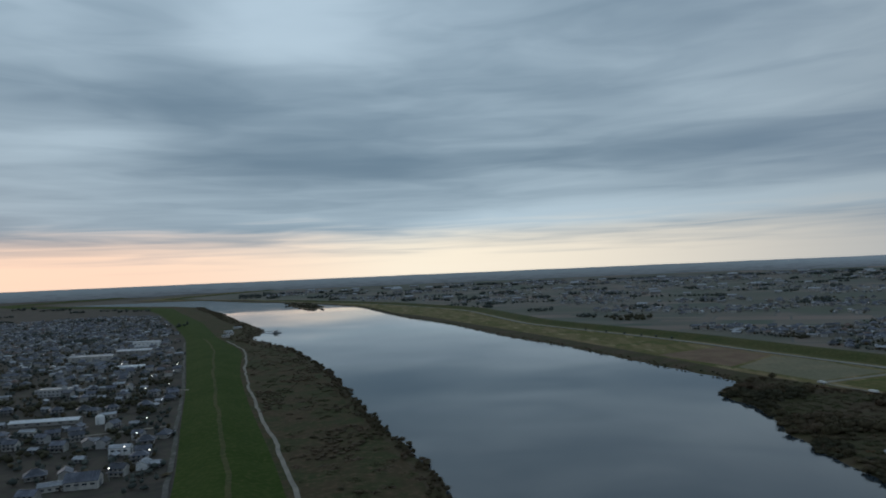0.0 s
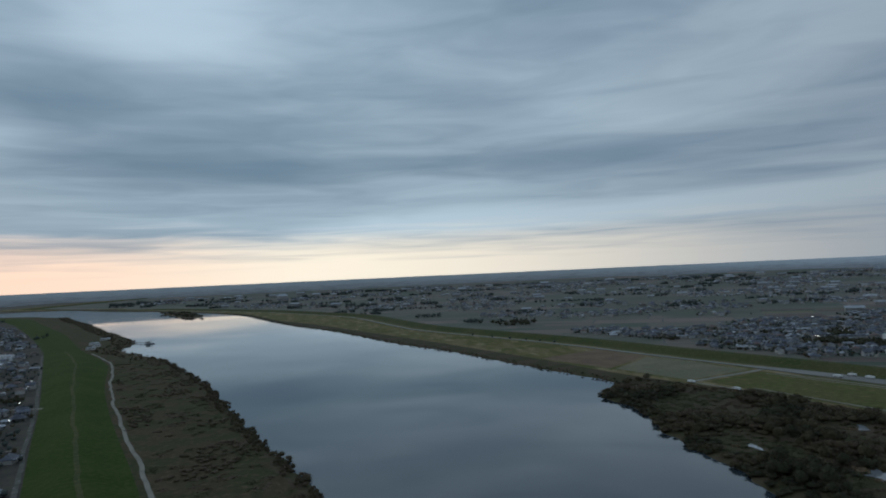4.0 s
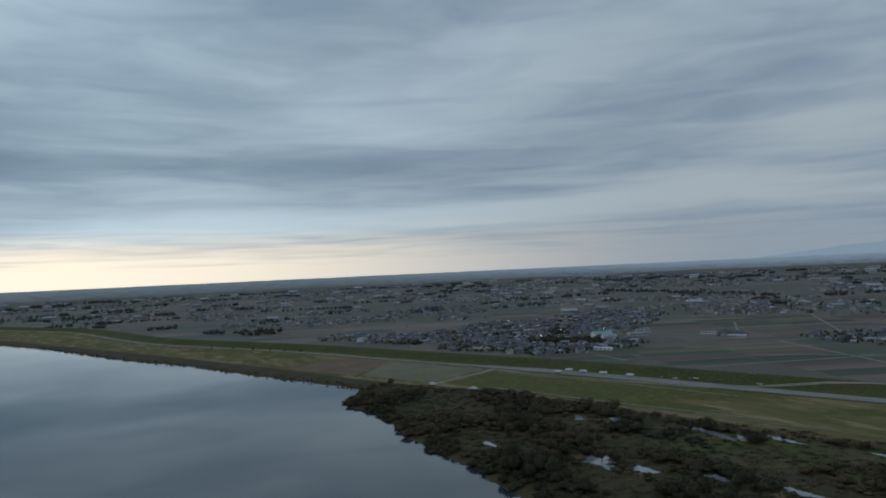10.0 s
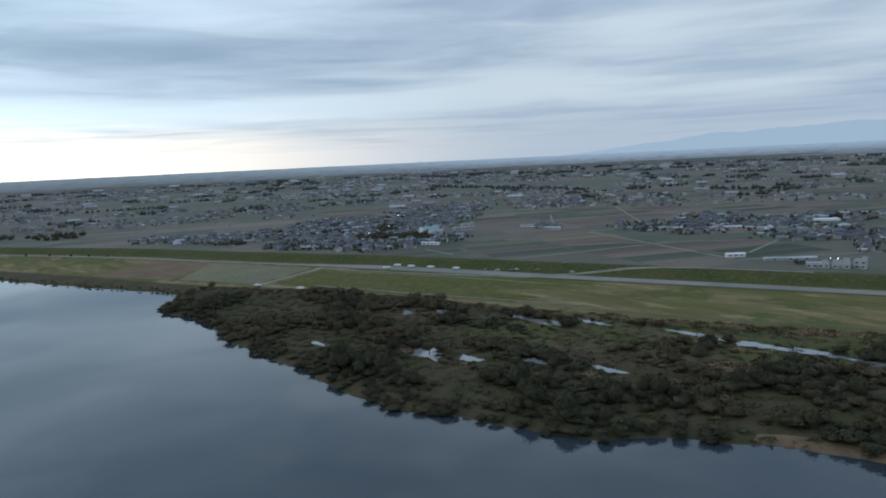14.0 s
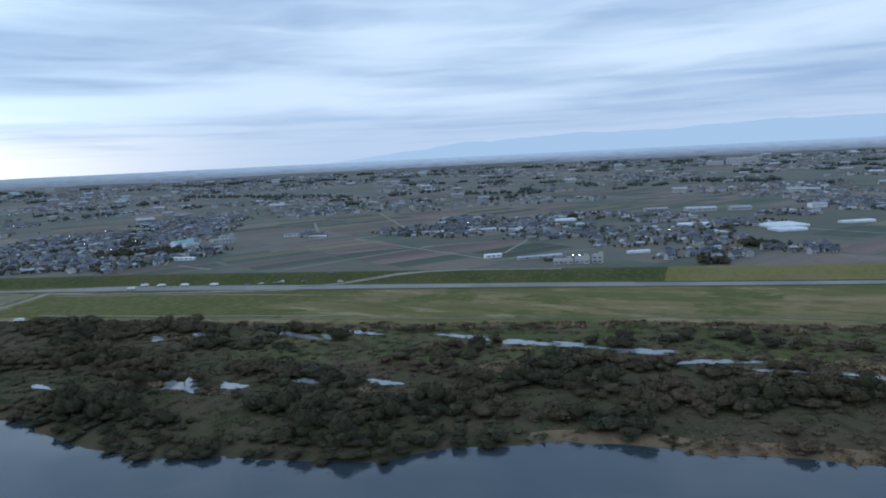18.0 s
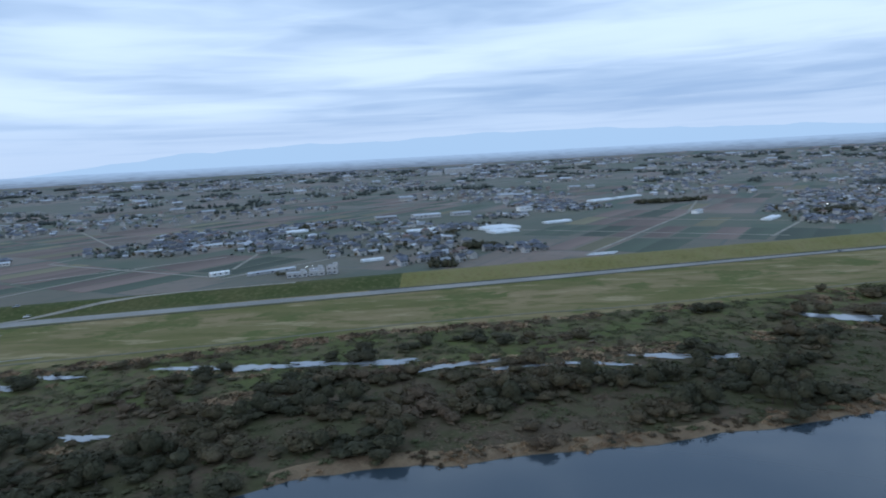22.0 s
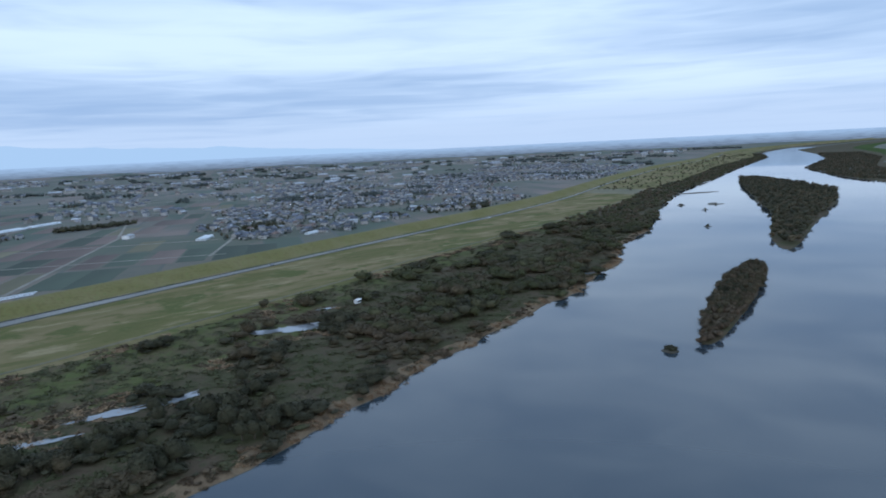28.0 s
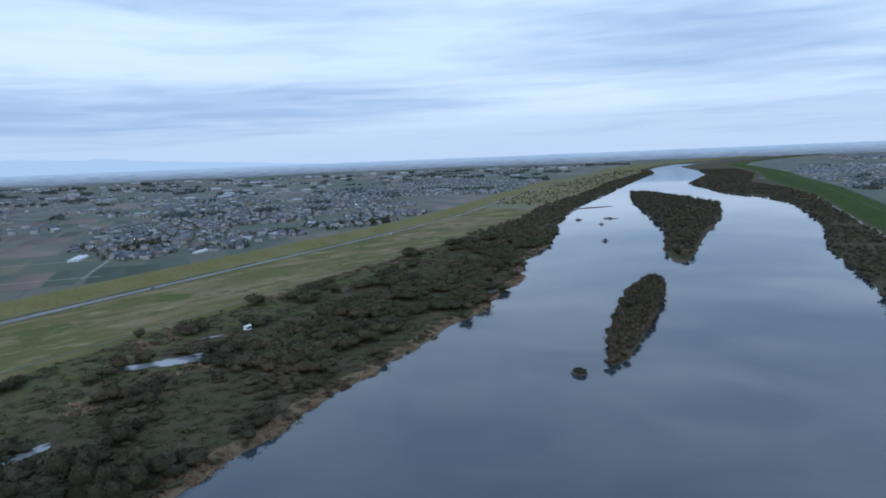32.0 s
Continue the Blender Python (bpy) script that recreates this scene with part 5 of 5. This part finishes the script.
b.put(v, [(k * 20 + j, k * 20 + (j + 1) % 20, (k + 1) * 20 + (j + 1) % 20, (k + 1) * 20 + j) for k in range(4) for j in range(20)])
part("shell", b.mesh("shell", [M_WHITE], True), tank)
part("ladder", one_mesh("ladder", [M_STEEL], box(-0.3, -0.22, -3.6, -3.45, 0, 6), box(0.22, 0.3, -3.6, -3.45, 0, 6), *[box(-0.22, 0.22, -3.58, -3.5, 0.6 + k * 0.6, 0.66 + k * 0.6) for k in range(9)]), tank)
placed.append((-276, 540, 9))
# east plain
hall(701, 763, -20, 26, 16, 6, 2.0, M_TEAL, M_WHITE, "sports hall with a teal metal roof in the village", "hall", "sports_hall")
block(722, 712, -25, 30, 11, 2, "white two-storey school block in the village", "school")
block(762, 742, -25, 20, 10, 2, "white two-storey school wing in the village", "school")
hall(688, 735, -20, 18, 12, 5, 1.4, M_SHEET, M_WHITE, "white hall beside the school", "hall", "hall")
hall(660, 253, -54, 44, 5, 2.2, 0.8, M_SHEET, M_PALE, "long low white livestock shed beside green fields", "shed", "livestock_shed", 3)
block(632, 222, -72, 17, 9, 1, "white single-storey care home wing at the foot of the levee", "care_home")
block(638, 206, -80, 13, 10, 1, "white single-storey care home at the foot of the levee", "care_home")
block(650, 209, -65, 12, 7, 1, "low pale annex behind the care home", "care_home")
block(642, 193, -86, 9, 8, 2, "small white care home block at the foot of the levee", "care_home")
hall(595, 648, -72, 24, 5, 3.0, 0.5, M_WHITE, M_WHITE, "long white site hut at the edge of the village", "hut", "site_hut", 4)
hall(657, 300, -50, 17, 5, 3.2, 0.8, M_WHITE, M_WHITE, "small white hut at the edge of the fields", "hut", "hut", 3)
hall(812, 664, -60, 26, 8, 3.2, 1.0, M_SHEET, M_WHITE, "pale hall among the fields", "hall", "hall")
hall(790, 606, -60, 22, 9, 3.4, 1.0, M_SHEET, M_WALL, "low pale hall among the fields", "hall", "hall")
hall(875, 400, -55, 36, 9, 3, 1.4, M_SHEET, M_WALL, "long pale farm shed in the fields", "shed", "farm_shed")
hall(1142, 215, -70, 34, 20, 5, 1.5, M_SHEET, M_WALL, "grey factory hall in the fields", "factory", "factory_hall")
hall(1145, 150, -70, 44, 22, 5.5, 1.5, M_SHEET, M_PALE, "pale factory hall in the fields", "factory", "factory_hall")
hall(1160, 95, -70, 30, 18, 5, 1.5, M_SHEET, M_PALE, "pale factory hall in the fields", "factory", "factory_hall")
hall(3700, 180, -80, 130, 60, 26, 4, M_SHEET, M_PALE, "huge pale factory on the far plain", "factory", "factory_hall")
hall(3640, 300, -80, 70, 40, 16, 3, M_SHEET, M_PALE, "wide pale factory wing on the far plain", "factory", "factory_hall")
hall(3780, 4120, -40, 130, 70, 10, 22, M_SHEET, M_PALE, "distant arena with a bright curved roof", "arena", "arena")
hall(1190, -10, -60, 24, 12, 6, 1.5, M_SHEET, M_WHITE, "white farm building with a sheet roof", "shed", "farm_building")
hall(1015, -236, -40, 18, 9, 4, 1.2, M_SHEET, M_WHITE, "white hut at the end of the farm lane", "hut", "hut", 3)
for i, (x, y, t, l, n) in enumerate(((940, 42, -60, 46, 7), (896, 36, -60, 34, 4), (950, 140, -70, 40, 3), (1330, -160, -50, 60, 3), (1380, -220, -50, 70, 2), (818, -389, -65, 26, 1),
                                     (905, -290, -38, 40, 2), (1010, 330, -58, 40, 3), (705, 168, -60, 22, 1), (-420, 900, 10, 40, 3), (980, -40, -60, 40, 2))):
    greenhouse(x, y, t, l, n)

# -- villages: the nearest rows are houses of their own, those farther off are gathered ---------------------------------
for c in ((-195, 420, 70), (-260, 520, 80), (-330, 640, 100), (-360, 480, 70)):
    village(*c, 12, 16, 0.5, True, 2.8, 1.0, 22)
for c in ((560, 715, 70), (640, 690, 60), (530, 800, 70)):
    village(*c, -22, 13.5, 0.64, True, 2.6, 1.0, 12)
for c in ((700, 110, 42), (745, 25, 34), (870, -340, 45), (842, -425, 45)):
    village(*c, -60, 13.5, 0.58, True, 2.0, 1.0, 14)
for c in ((-430, 800, 130), (-560, 640, 120), (-480, 1000, 150), (-620, 900, 160), (-640, 1180, 170), (-760, 1450, 200), (-900, 1250, 200), (-900, 1750, 230), (-1150, 2100, 260), (-1150, 1700, 250), (-700, 780, 110)):
    village(*c, 10, 16.5, 0.43, False, 1.9, 1.0, 20)
for c in ((660, 820, 90), (620, 950, 110), (760, 890, 100), (520, 980, 80), (870, 950, 100), (1010, 1060, 110), (440, 1085, 50), (740, 1050, 80)):
    village(*c, -22, 13.5, 0.6, False, 2.4, 1.0, 12)
for c in ((820, 650, 30), (880, 490, 70), (950, 410, 90), (830, 420, 40), (1010, 480, 60), (905, 310, 60), (780, 190, 50), (800, 110, 50), (1030, 190, 60), (835, 300, 45), (1040, 340, 55), (880, 150, 60), (970, 90, 50), (1100, 30, 45), (1200, -80, 75), (1300, -50, 70), (1080, 300, 60), (860, 250, 45)):
    village(*c, -60, 13.5, 0.5, False, 1.9, 1.0, 14)
for c in ((905, -520, 75), (985, -390, 75), (1065, -480, 95), (1200, -560, 110), (1150, -700, 120), (905, -700, 80), (965, -850, 85), (1350, -760, 140), (1300, -950, 140), (1150, -1000, 95),
          (1345, -1110, 120), (1500, -1300, 180), (1245, -1540, 140), (1700, -1000, 150), (1750, -1600, 220), (1500, -1900, 180), (2000, -2200, 250)):
    village(*c, -40, 14, 0.52, False, 1.6, 1.0, 14)
for c in ((460, 1000, 40), (610, 1480, 70), (450, 1080, 40), (700, 1500, 80), (900, 1500, 90), (1200, 1500, 90), (330, -1720, 90), (420, -2050, 120), (520, -2500, 170), (600, -2900, 200), (260, -1900, 120)):
    village(*c, -15, 17, 0.6, False, 0.5)
r = np.random.RandomState(77)
for _ in range(420):  # hamlets far out
    d, a = 1400 + 4300 * r.rand() ** 1.1, r.uniform(-0.25, 2.75)
    x, y = math.sin(a) * d, math.cos(a) * d
    if x > float(ROAD_E(y)) + 200:
        k = 1 + d / 5000
        village(x, y, r.uniform(30, 90) * k, r.uniform(0, 90), 22 * k, 0.5, False, 0.4, k)
for _ in range(40):
    d, a = r.uniform(1500, 5600), r.choice((r.uniform(-1.2, -0.45), r.uniform(2.85, 3.3)))
    x, y = math.sin(a) * d, math.cos(a) * d
    if x < float(INNER_W(y)) - 100:
        k = 1 + d / 5000
        village(x, y, r.uniform(60, 120) * k, r.uniform(0, 90), 20 * k, 0.6, False, 0.4, k)
for _ in range(280):  # large pale halls far out
    d, a = r.uniform(1500, 5600), r.uniform(-0.2, 2.75)
    x, y = math.sin(a) * d, math.cos(a) * d
    if x > float(ROAD_E(y)) + 250:
        drop_house(6, x, y, r.uniform(-30, 30) - math.degrees(a), False, r.uniform(1.2, 2.6) * (1 + d / 9000))
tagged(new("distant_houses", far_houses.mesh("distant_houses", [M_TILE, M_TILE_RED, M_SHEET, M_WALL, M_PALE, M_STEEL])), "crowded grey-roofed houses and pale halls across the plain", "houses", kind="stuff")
yard_trees.done("garden_trees", "dark garden trees between the houses", "trees")


# ---------------------------------------------------------------- fields and lanes
FIELD = {m: one_mesh("field", [m], box(-0.5, 0.5, -0.5, 0.5, -1.0, 0.0)) for m in (M_SOIL, M_CROP, M_STUBBLE)}
FIELD_LABEL = {M_SOIL: "reddish-brown ploughed field", M_CROP: "dark green vegetable field", M_STUBBLE: "dry straw-coloured stubble field"}


def field(x, y, w, d, turn, mat):
    ob = structure("field", FIELD[mat], FIELD_LABEL[mat], "field")
    bx, by, bz = on_land(x, y, 0.08 + random.uniform(0, 0.05))
    ob.matrix_basis = pose(bx, by, bz, 0, 0, turn) @ Matrix.Diagonal((w, d, 0.4, 1))


def patch(name, corners, mat, label, category="field", lift=0.06, n=14, ragged=0.0):
    """A plot on uneven land, between four corners in order."""
    (x0, y0), (x1, y1), (x2, y2), (x3, y3) = corners
    t = np.linspace(0, 1, n)
    u, w = np.meshgrid(t, t)
    x = (x0 * (1 - u) + x1 * u) * (1 - w) + (x3 * (1 - u) + x2 * u) * w
    y = (y0 * (1 - u) + y1 * u) * (1 - w) + (y3 * (1 - u) + y2 * u) * w
    stray = ease(w, 0.5, 1.0) * wiggle(u * 100, ragged, 60, 12)
    x, y = x + stray * (x2 - x1) / (abs(y2 - y1) + 1), y + stray * (y2 - y1) / (abs(y2 - y1) + 1)
    v = np.stack(lay(x, y, ground(x, y) + lift), -1).reshape(-1, 3)
    i = np.arange(n * n).reshape(n, n)
    b = Bag()
    b.put(v, np.stack([i[:-1, :-1], i[:-1, 1:], i[1:, 1:], i[1:, :-1]], -1).reshape(-1, 4))
    structure(name, b.mesh(name, [mat], True), label, category)


def lane(x0, y0, x1, y1, width=3.5, mat=None):
    n = max(3, int(math.hypot(x1 - x0, y1 - y0) / 15))
    t = np.linspace(0, 1, n)
    ribbon("lane", x0 + (x1 - x0) * t, y0 + (y1 - y0) * t, width, mat or M_TRACK, "straight pale farm lane between the fields", "lane", 0.18, 0.3)


patch("field", ((330, 574), (404, 606), (488, 390), (384, 350)), M_GREEN_FIELD, "bright green meadow beside the levee road", n=40, ragged=30.0)
patch("field", ((248, 800), (338, 850), (366, 765), (288, 690)), M_RUST_FIELD, "rust-brown reed field beside the river")
patch("field", ((292, 684), (368, 760), (402, 622), (322, 590)), M_STUBBLE, "dull brown fallow field beside the river")
patch("field", ((770, -1110), (905, -1120), (860, -1010), (728, -1000)), M_STUBBLE, "pale mown field beside the river")
lane(316, 580, 412, 614, 6)
lane(318, 578, 352, 470, 3)
lane(410, 590, 470, 395, 3)
for c in ((681, -31, 1022, -225), (752, -228, 872, -311), (913, 17, 752, -245), (760, 190, 640, 292), (1257, 804, 884, 516), (786, 546, 645, 296), (554, 478, 730, 404), (660, 500, 780, 340), (880, 516, 790, 546),
          (1090, 399, 980, 586), (1000, -100, 880, -300), (690, 300, 1010, 330), (870, -311, 830, -360), (1560, 900, 1250, 800), (1450, 200, 1500, 700), (1300, 560, 1600, 640), (560, 620, 545, 560), (1022, -225, 1300, -330),
          (1400, -420, 1800, -300), (1380, 330, 1460, -120), (-262, 690, -335, 708), (-335, 708, -420, 690), (-215, 520, -330, 470), (560, 640, 700, 780), (700, 780, 880, 960), (480, 820, 640, 900), (690, 80, 860, 180), (860, 180, 980, 120), (860, -380, 1060, -520), (900, -520, 1200, -640)):
    lane(*c)
ramp_y = np.array([404, 390, 374, 354, 334, 310, 285, 260, 232, 205])
ribbon("ramp", ROAD_E(ramp_y) + np.array([6, 8, 16, 24, 31, 36, 39, 39, 39, 39]), ramp_y, 3.2, M_TRACK, "pale lane climbing from the road to the crest of the levee", "lane", 0.3, 0.6)
track_y = np.arange(362, 600, 8.0)
ribbon("meadow_track", np.interp(track_y, (362, 370, 476, 596), (459, 457, 437, 401)), track_y, 1.6, M_TRACK, "thin pale track across the meadow below the road", "path")
track_y = np.arange(300, 536, 8.0)
ribbon("meadow_track", np.interp(track_y, (303, 410, 533), (405, 376, 347)), track_y, 1.6, M_TRACK, "thin pale track along the lower edge of the meadow", "path", 0.2)
lane(444, 478, 462, 470, 4.5)
lane(986, 755, 833, 636, 3.5)
lane(985, 740, 1105, 520, 4)
random.seed(43)
for _ in range(46):  # long lanes across the far plain
    x, y = random.uniform(1150, 4200), random.uniform(-1600, 3200)
    a, l = radians(random.choice((60, 150)) + random.uniform(-6, 6)), random.uniform(250, 900)
    if min(x, x + l * math.cos(a)) > max(float(ROAD_E(y)), float(ROAD_E(y + l * math.sin(a)))) + 300:
        lane(x, y, x + l * math.cos(a), y + l * math.sin(a), 4.5 + x / 1500)
random.seed(41)
for i in range(-4, 13):
    for j in range(-16, 22):
        u, w = 640 + i * 104 + random.uniform(-3, 3), j * 66 + random.uniform(-3, 3)
        a = radians(-30)
        x, y = 640 + (u - 640) * math.cos(a) - w * math.sin(a), -50 + (u - 640) * math.sin(a) + w * math.cos(a)
        if not float(ROAD_E(y)) + 105 < x < 1750 or y > 1300 or y < -1000:
            continue
        if any(placed.hit(x + d * math.cos(a), y + d * math.sin(a), 12) for d in (-34, 0, 34)):
            continue
        for h in (-1, 1):
            if random.random() < 0.95:
                field(x - h * 15 * math.sin(a), y + h * 15 * math.cos(a), random.uniform(88, 102), random.uniform(22, 31), -30, random.choices((M_SOIL, M_CROP, M_STUBBLE), (6, 4, 2))[0])


# rows of crops under white film near the levee
cover = thing("row_cover", "row of crops under white plastic film beside the levee", "row cover", "row covers in the field")
t = np.linspace(0, math.pi, 7)
v = [(sx * 13.0, -math.cos(a) * 0.7, math.sin(a) * 0.5) for sx in (-1, 1) for a in t]
part("film", one_mesh("film", [M_FILM], (v, [(j, j + 1, 8 + j, 7 + j) for j in range(6)])), cover)
for i in range(3):
    m = pose(*on_land(682 + i * 5.5, -46 - i * 2.5, 0.15), 0, 0, -79)
    if i == 0:
        cover.matrix_basis = m
    else:
        copy_thing(cover, m)


# ---------------------------------------------------------------- vehicles
def wheel_mesh(radius, width):
    t = np.linspace(0, 6.2832, 15)[:-1]
    n = len(t)
    v = [(math.cos(a) * radius, s * width / 2, math.sin(a) * radius) for s in (-1, 1) for a in t]
    return one_mesh("wheel", [M_TYRE], (v, [(j, (j + 1) % n, n + (j + 1) % n, n + j) for j in range(n)]), (v, [(0, j, j + 1) for j in range(1, n - 1)]), (v, [(n, n + j + 1, n + j) for j in range(1, n - 1)]))


def truck_proto():
    ob = thing("box_truck", "white box truck parked on the levee road", "truck", "trucks on the levee road")
    part("cargo_box", one_mesh("cargo_box", [M_WHITE], box(-4.4, 2.3, -1.2, 1.2, 0.9, 2.75)), ob)
    cab = [(2.45, -1.1, 0.6), (4.5, -1.1, 0.6), (4.5, -1.1, 1.4), (4.1, -1.1, 2.3), (2.45, -1.1, 2.3)]
    v = cab + [(x, 1.1, z) for x, y, z in cab]
    front = part("cab", one_mesh("cab", [M_WHITE], (v, [(0, 5, 6, 1), (1, 6, 7, 2), (2, 7, 8, 3), (3, 8, 9, 4), (4, 9, 5, 0)]), (v, [(0, 1, 2), (0, 2, 3), (0, 3, 4), (5, 7, 6), (5, 8, 7), (5, 9, 8)])), ob)
    part("windscreen", one_mesh("windscreen", [M_GLASS], ([(4.47, -0.95, 1.48), (4.47, 0.95, 1.48), (4.14, 0.95, 2.22), (4.14, -0.95, 2.22), (4.54, -0.95, 1.48), (4.54, 0.95, 1.48), (4.2, 0.95, 2.22), (4.2, -0.95, 2.22)], [(4, 5, 6, 7), (0, 1, 5, 4), (3, 7, 6, 2)])), front)
    part("chassis", one_mesh("chassis", [M_STEEL], box(-4.3, 4.3, -0.5, 0.5, 0.6, 0.95)), ob)
    w = wheel_mesh(0.48, 0.3)
    for x in (-3.2, -2.1, 3.4):
        for s in (-1, 1):
            part("wheel", w, ob).location = (x, s * 1.0, 0.48)
    return ob


def car_proto(paint, label):
    ob = thing("car", label, "car", "cars on the levee road")
    side = [(-2.1, 0.35), (2.1, 0.35), (2.15, 0.8), (1.1, 0.95), (-2.1, 1.0)]
    v = [(x, -0.85, z) for x, z in side] + [(x, 0.85, z) for x, z in side]
    f5 = [(0, 5, 6, 1), (1, 6, 7, 2), (2, 7, 8, 3), (3, 8, 9, 4), (4, 9, 5, 0)]
    body = part("body", one_mesh("body", [paint], (v, f5), (v, [(0, 1, 2), (0, 2, 3), (0, 3, 4), (5, 7, 6), (5, 8, 7), (5, 9, 8)])), ob)
    top = [(-1.9, -0.8, 1.0), (1.0, -0.8, 0.97), (0.3, -0.68, 1.48), (-1.7, -0.68, 1.5)]
    v = top + [(x, -y, z) for x, y, z in top]
    part("cabin", one_mesh("cabin", [M_GLASS], (v, [(0, 1, 2, 3), (5, 4, 7, 6), (1, 5, 6, 2), (4, 0, 3, 7)])), ob)
    part("roof", one_mesh("roof", [paint], box(-1.68, 0.28, -0.68, 0.68, 1.5, 1.56)), ob)
    w = wheel_mesh(0.31, 0.2)
    for x in (-1.3, 1.35):
        for s in (-1, 1):
            part("wheel", w, ob).location = (x, s * 0.8, 0.31)
    lens = one_mesh("headlight", [M_LENS], box(-0.03, 0.03, -0.18, 0.18, -0.08, 0.08))
    for s in (-1, 1):
        part("headlight", lens, body).location = (2.15, s * 0.6, 0.72)
    return ob


def heading(f, y):
    return math.degrees(math.atan2(20, float(f(y + 10)) - float(f(y - 10))))


first = truck_proto()
for i, (x, y) in enumerate(((458, 547), (461, 530), (467, 509), (474, 482), (440, 546), (318, 576), (332, 529))):
    p = on_land(x - (5.0 if i < 4 else 2.0), y, 0.15)
    m = pose(*p, 0, 0, heading(ROAD_E, y))
    if i == 0:
        first.matrix_basis = m @ Matrix.Scale(0.85, 4)
    else:
        q = copy_thing(first, m)
        if i > 4:
            tagged(q, "white box truck parked by the meadow at the scrub's edge", group="trucks at the meadow")
dark_car, pale_car = car_proto(M_STEEL, "grey car on the levee road"), car_proto(M_WHITE, "white car on the levee road")
for i, (x, y) in enumerate(((480, 455), (484, 443), (489, 431), (492, 427), (497, 408), (504, 376), (633, -231), (719, -600), (516, 391))):
    proto = (dark_car, pale_car)[i % 2]
    m = pose(*on_land(x - 1, y, 0.14), 0, 0, heading(ROAD_E, y))
    if i < 2:
        proto.matrix_basis = m
    else:
        copy_thing(proto, m)
hut = hall(453, -194, -70, 4.5, 2.6, 2.0, 0.4, M_WHITE, M_WHITE, "small white hut among the riverside trees", "hut", "hut", 2)

# ---------------------------------------------------------------- work boat by the west bank
boat = thing("work_boat", "small dark work boat with a mast near the bank", "boat")
boat.matrix_basis = pose(-347, 1399, 0, 0, 0, 30)
hull = [(-9, -2.6, 1.6), (6, -2.8, 1.6), (10, 0, 2.2), (6, 2.8, 1.6), (-9, 2.6, 1.6), (-8, -2, -0.4), (5, -2, -0.4), (8, 0, -0.4), (5, 2, -0.4), (-8, 2, -0.4)]
part("hull", one_mesh("hull", [M_STEEL], (hull, [(0, 1, 6, 5), (1, 2, 7, 6), (2, 3, 8, 7), (3, 4, 9, 8), (4, 0, 5, 9)]), (hull, [(0, 4, 3), (0, 3, 2), (0, 2, 1)])), boat)
part("cabin", one_mesh("cabin", [M_WALL], box(-6, 1, -1.8, 1.8, 1.6, 5.2), box(-6.4, 1.4, -2.1, 2.1, 5.2, 5.5)), boat)
part("mast", one_mesh("mast", [M_STEEL], tube((3, 0, 1.5), (3, 0, 11), 0.25, 0.15)), boat)
part("boom", one_mesh("boom", [M_STEEL], tube((3, 0, 2), (8, 0, 9), 0.18, 0.12)), boat)
pier = thing("pier", "thin jetty pipe reaching from the cape to the boat", "jetty")
pier.matrix_basis = pose(-386, 1440, 0, 0, 0, 0)
part("deck", one_mesh("deck", [M_STEEL], tube((-8, 5, 2.2), (36, -32, 2.2), 0.5, 0.5)), pier)
for k in range(5):
    part("pile", one_mesh("pile", [M_BARK], tube((-2 + k * 9, -k * 7.6, -1.5), (-2 + k * 9, -k * 7.6, 2.2), 0.3, 0.3)), pier)
for x, y, w, d in ((-460, 1440, 16, 9), (-430, 1330, 14, 8), (-475, 1555, 18, 9), (-440, 1390, 12, 8)):
    hall(x, y, 35, w, d, 4, 1.2, M_SHEET, M_WALL, "low pale shed on the wooded cape", "shed", "shed", 2)

# ---------------------------------------------------------------- lamps already lit in the villages
post = thing("street_lamp", "lit street lamp on a grey pole between the houses", "street lamp", "street lamps in the villages")
part("pole", one_mesh("pole", [M_STEEL], tube((0, 0, -0.3), (0, 0, 7), 0.14, 0.09)), post)
part("lamp_head", one_mesh("lamp_head", [M_LAMP], box(-0.32, 0.32, -0.3, 0.3, 7.0, 7.3)), post, "glowing white lamp head")
r = np.random.RandomState(9)
spots = [(660, 905), (740, 800), (690, 840), (640, 215), (640, 209), (-205, 430), (-190, 380), (-215, 470), (-185, 420), (-252, 600), (-282, 690), (-230, 520), (-330, 760), (-420, 880), (-320, 800), (-340, 860)]
for _ in range(56):
    p = placed.all[r.randint(len(placed.all))]
    if math.hypot(p[0], p[1]) < 1900:
        spots.append((p[0] + 8, p[1] + 7))
for i, (x, y) in enumerate(spots):
    m = pose(*on_land(x, y), 0, 0, r.uniform(0, 360))
    if i == 0:
        post.matrix_basis = m
    else:
        copy_thing(post, m)
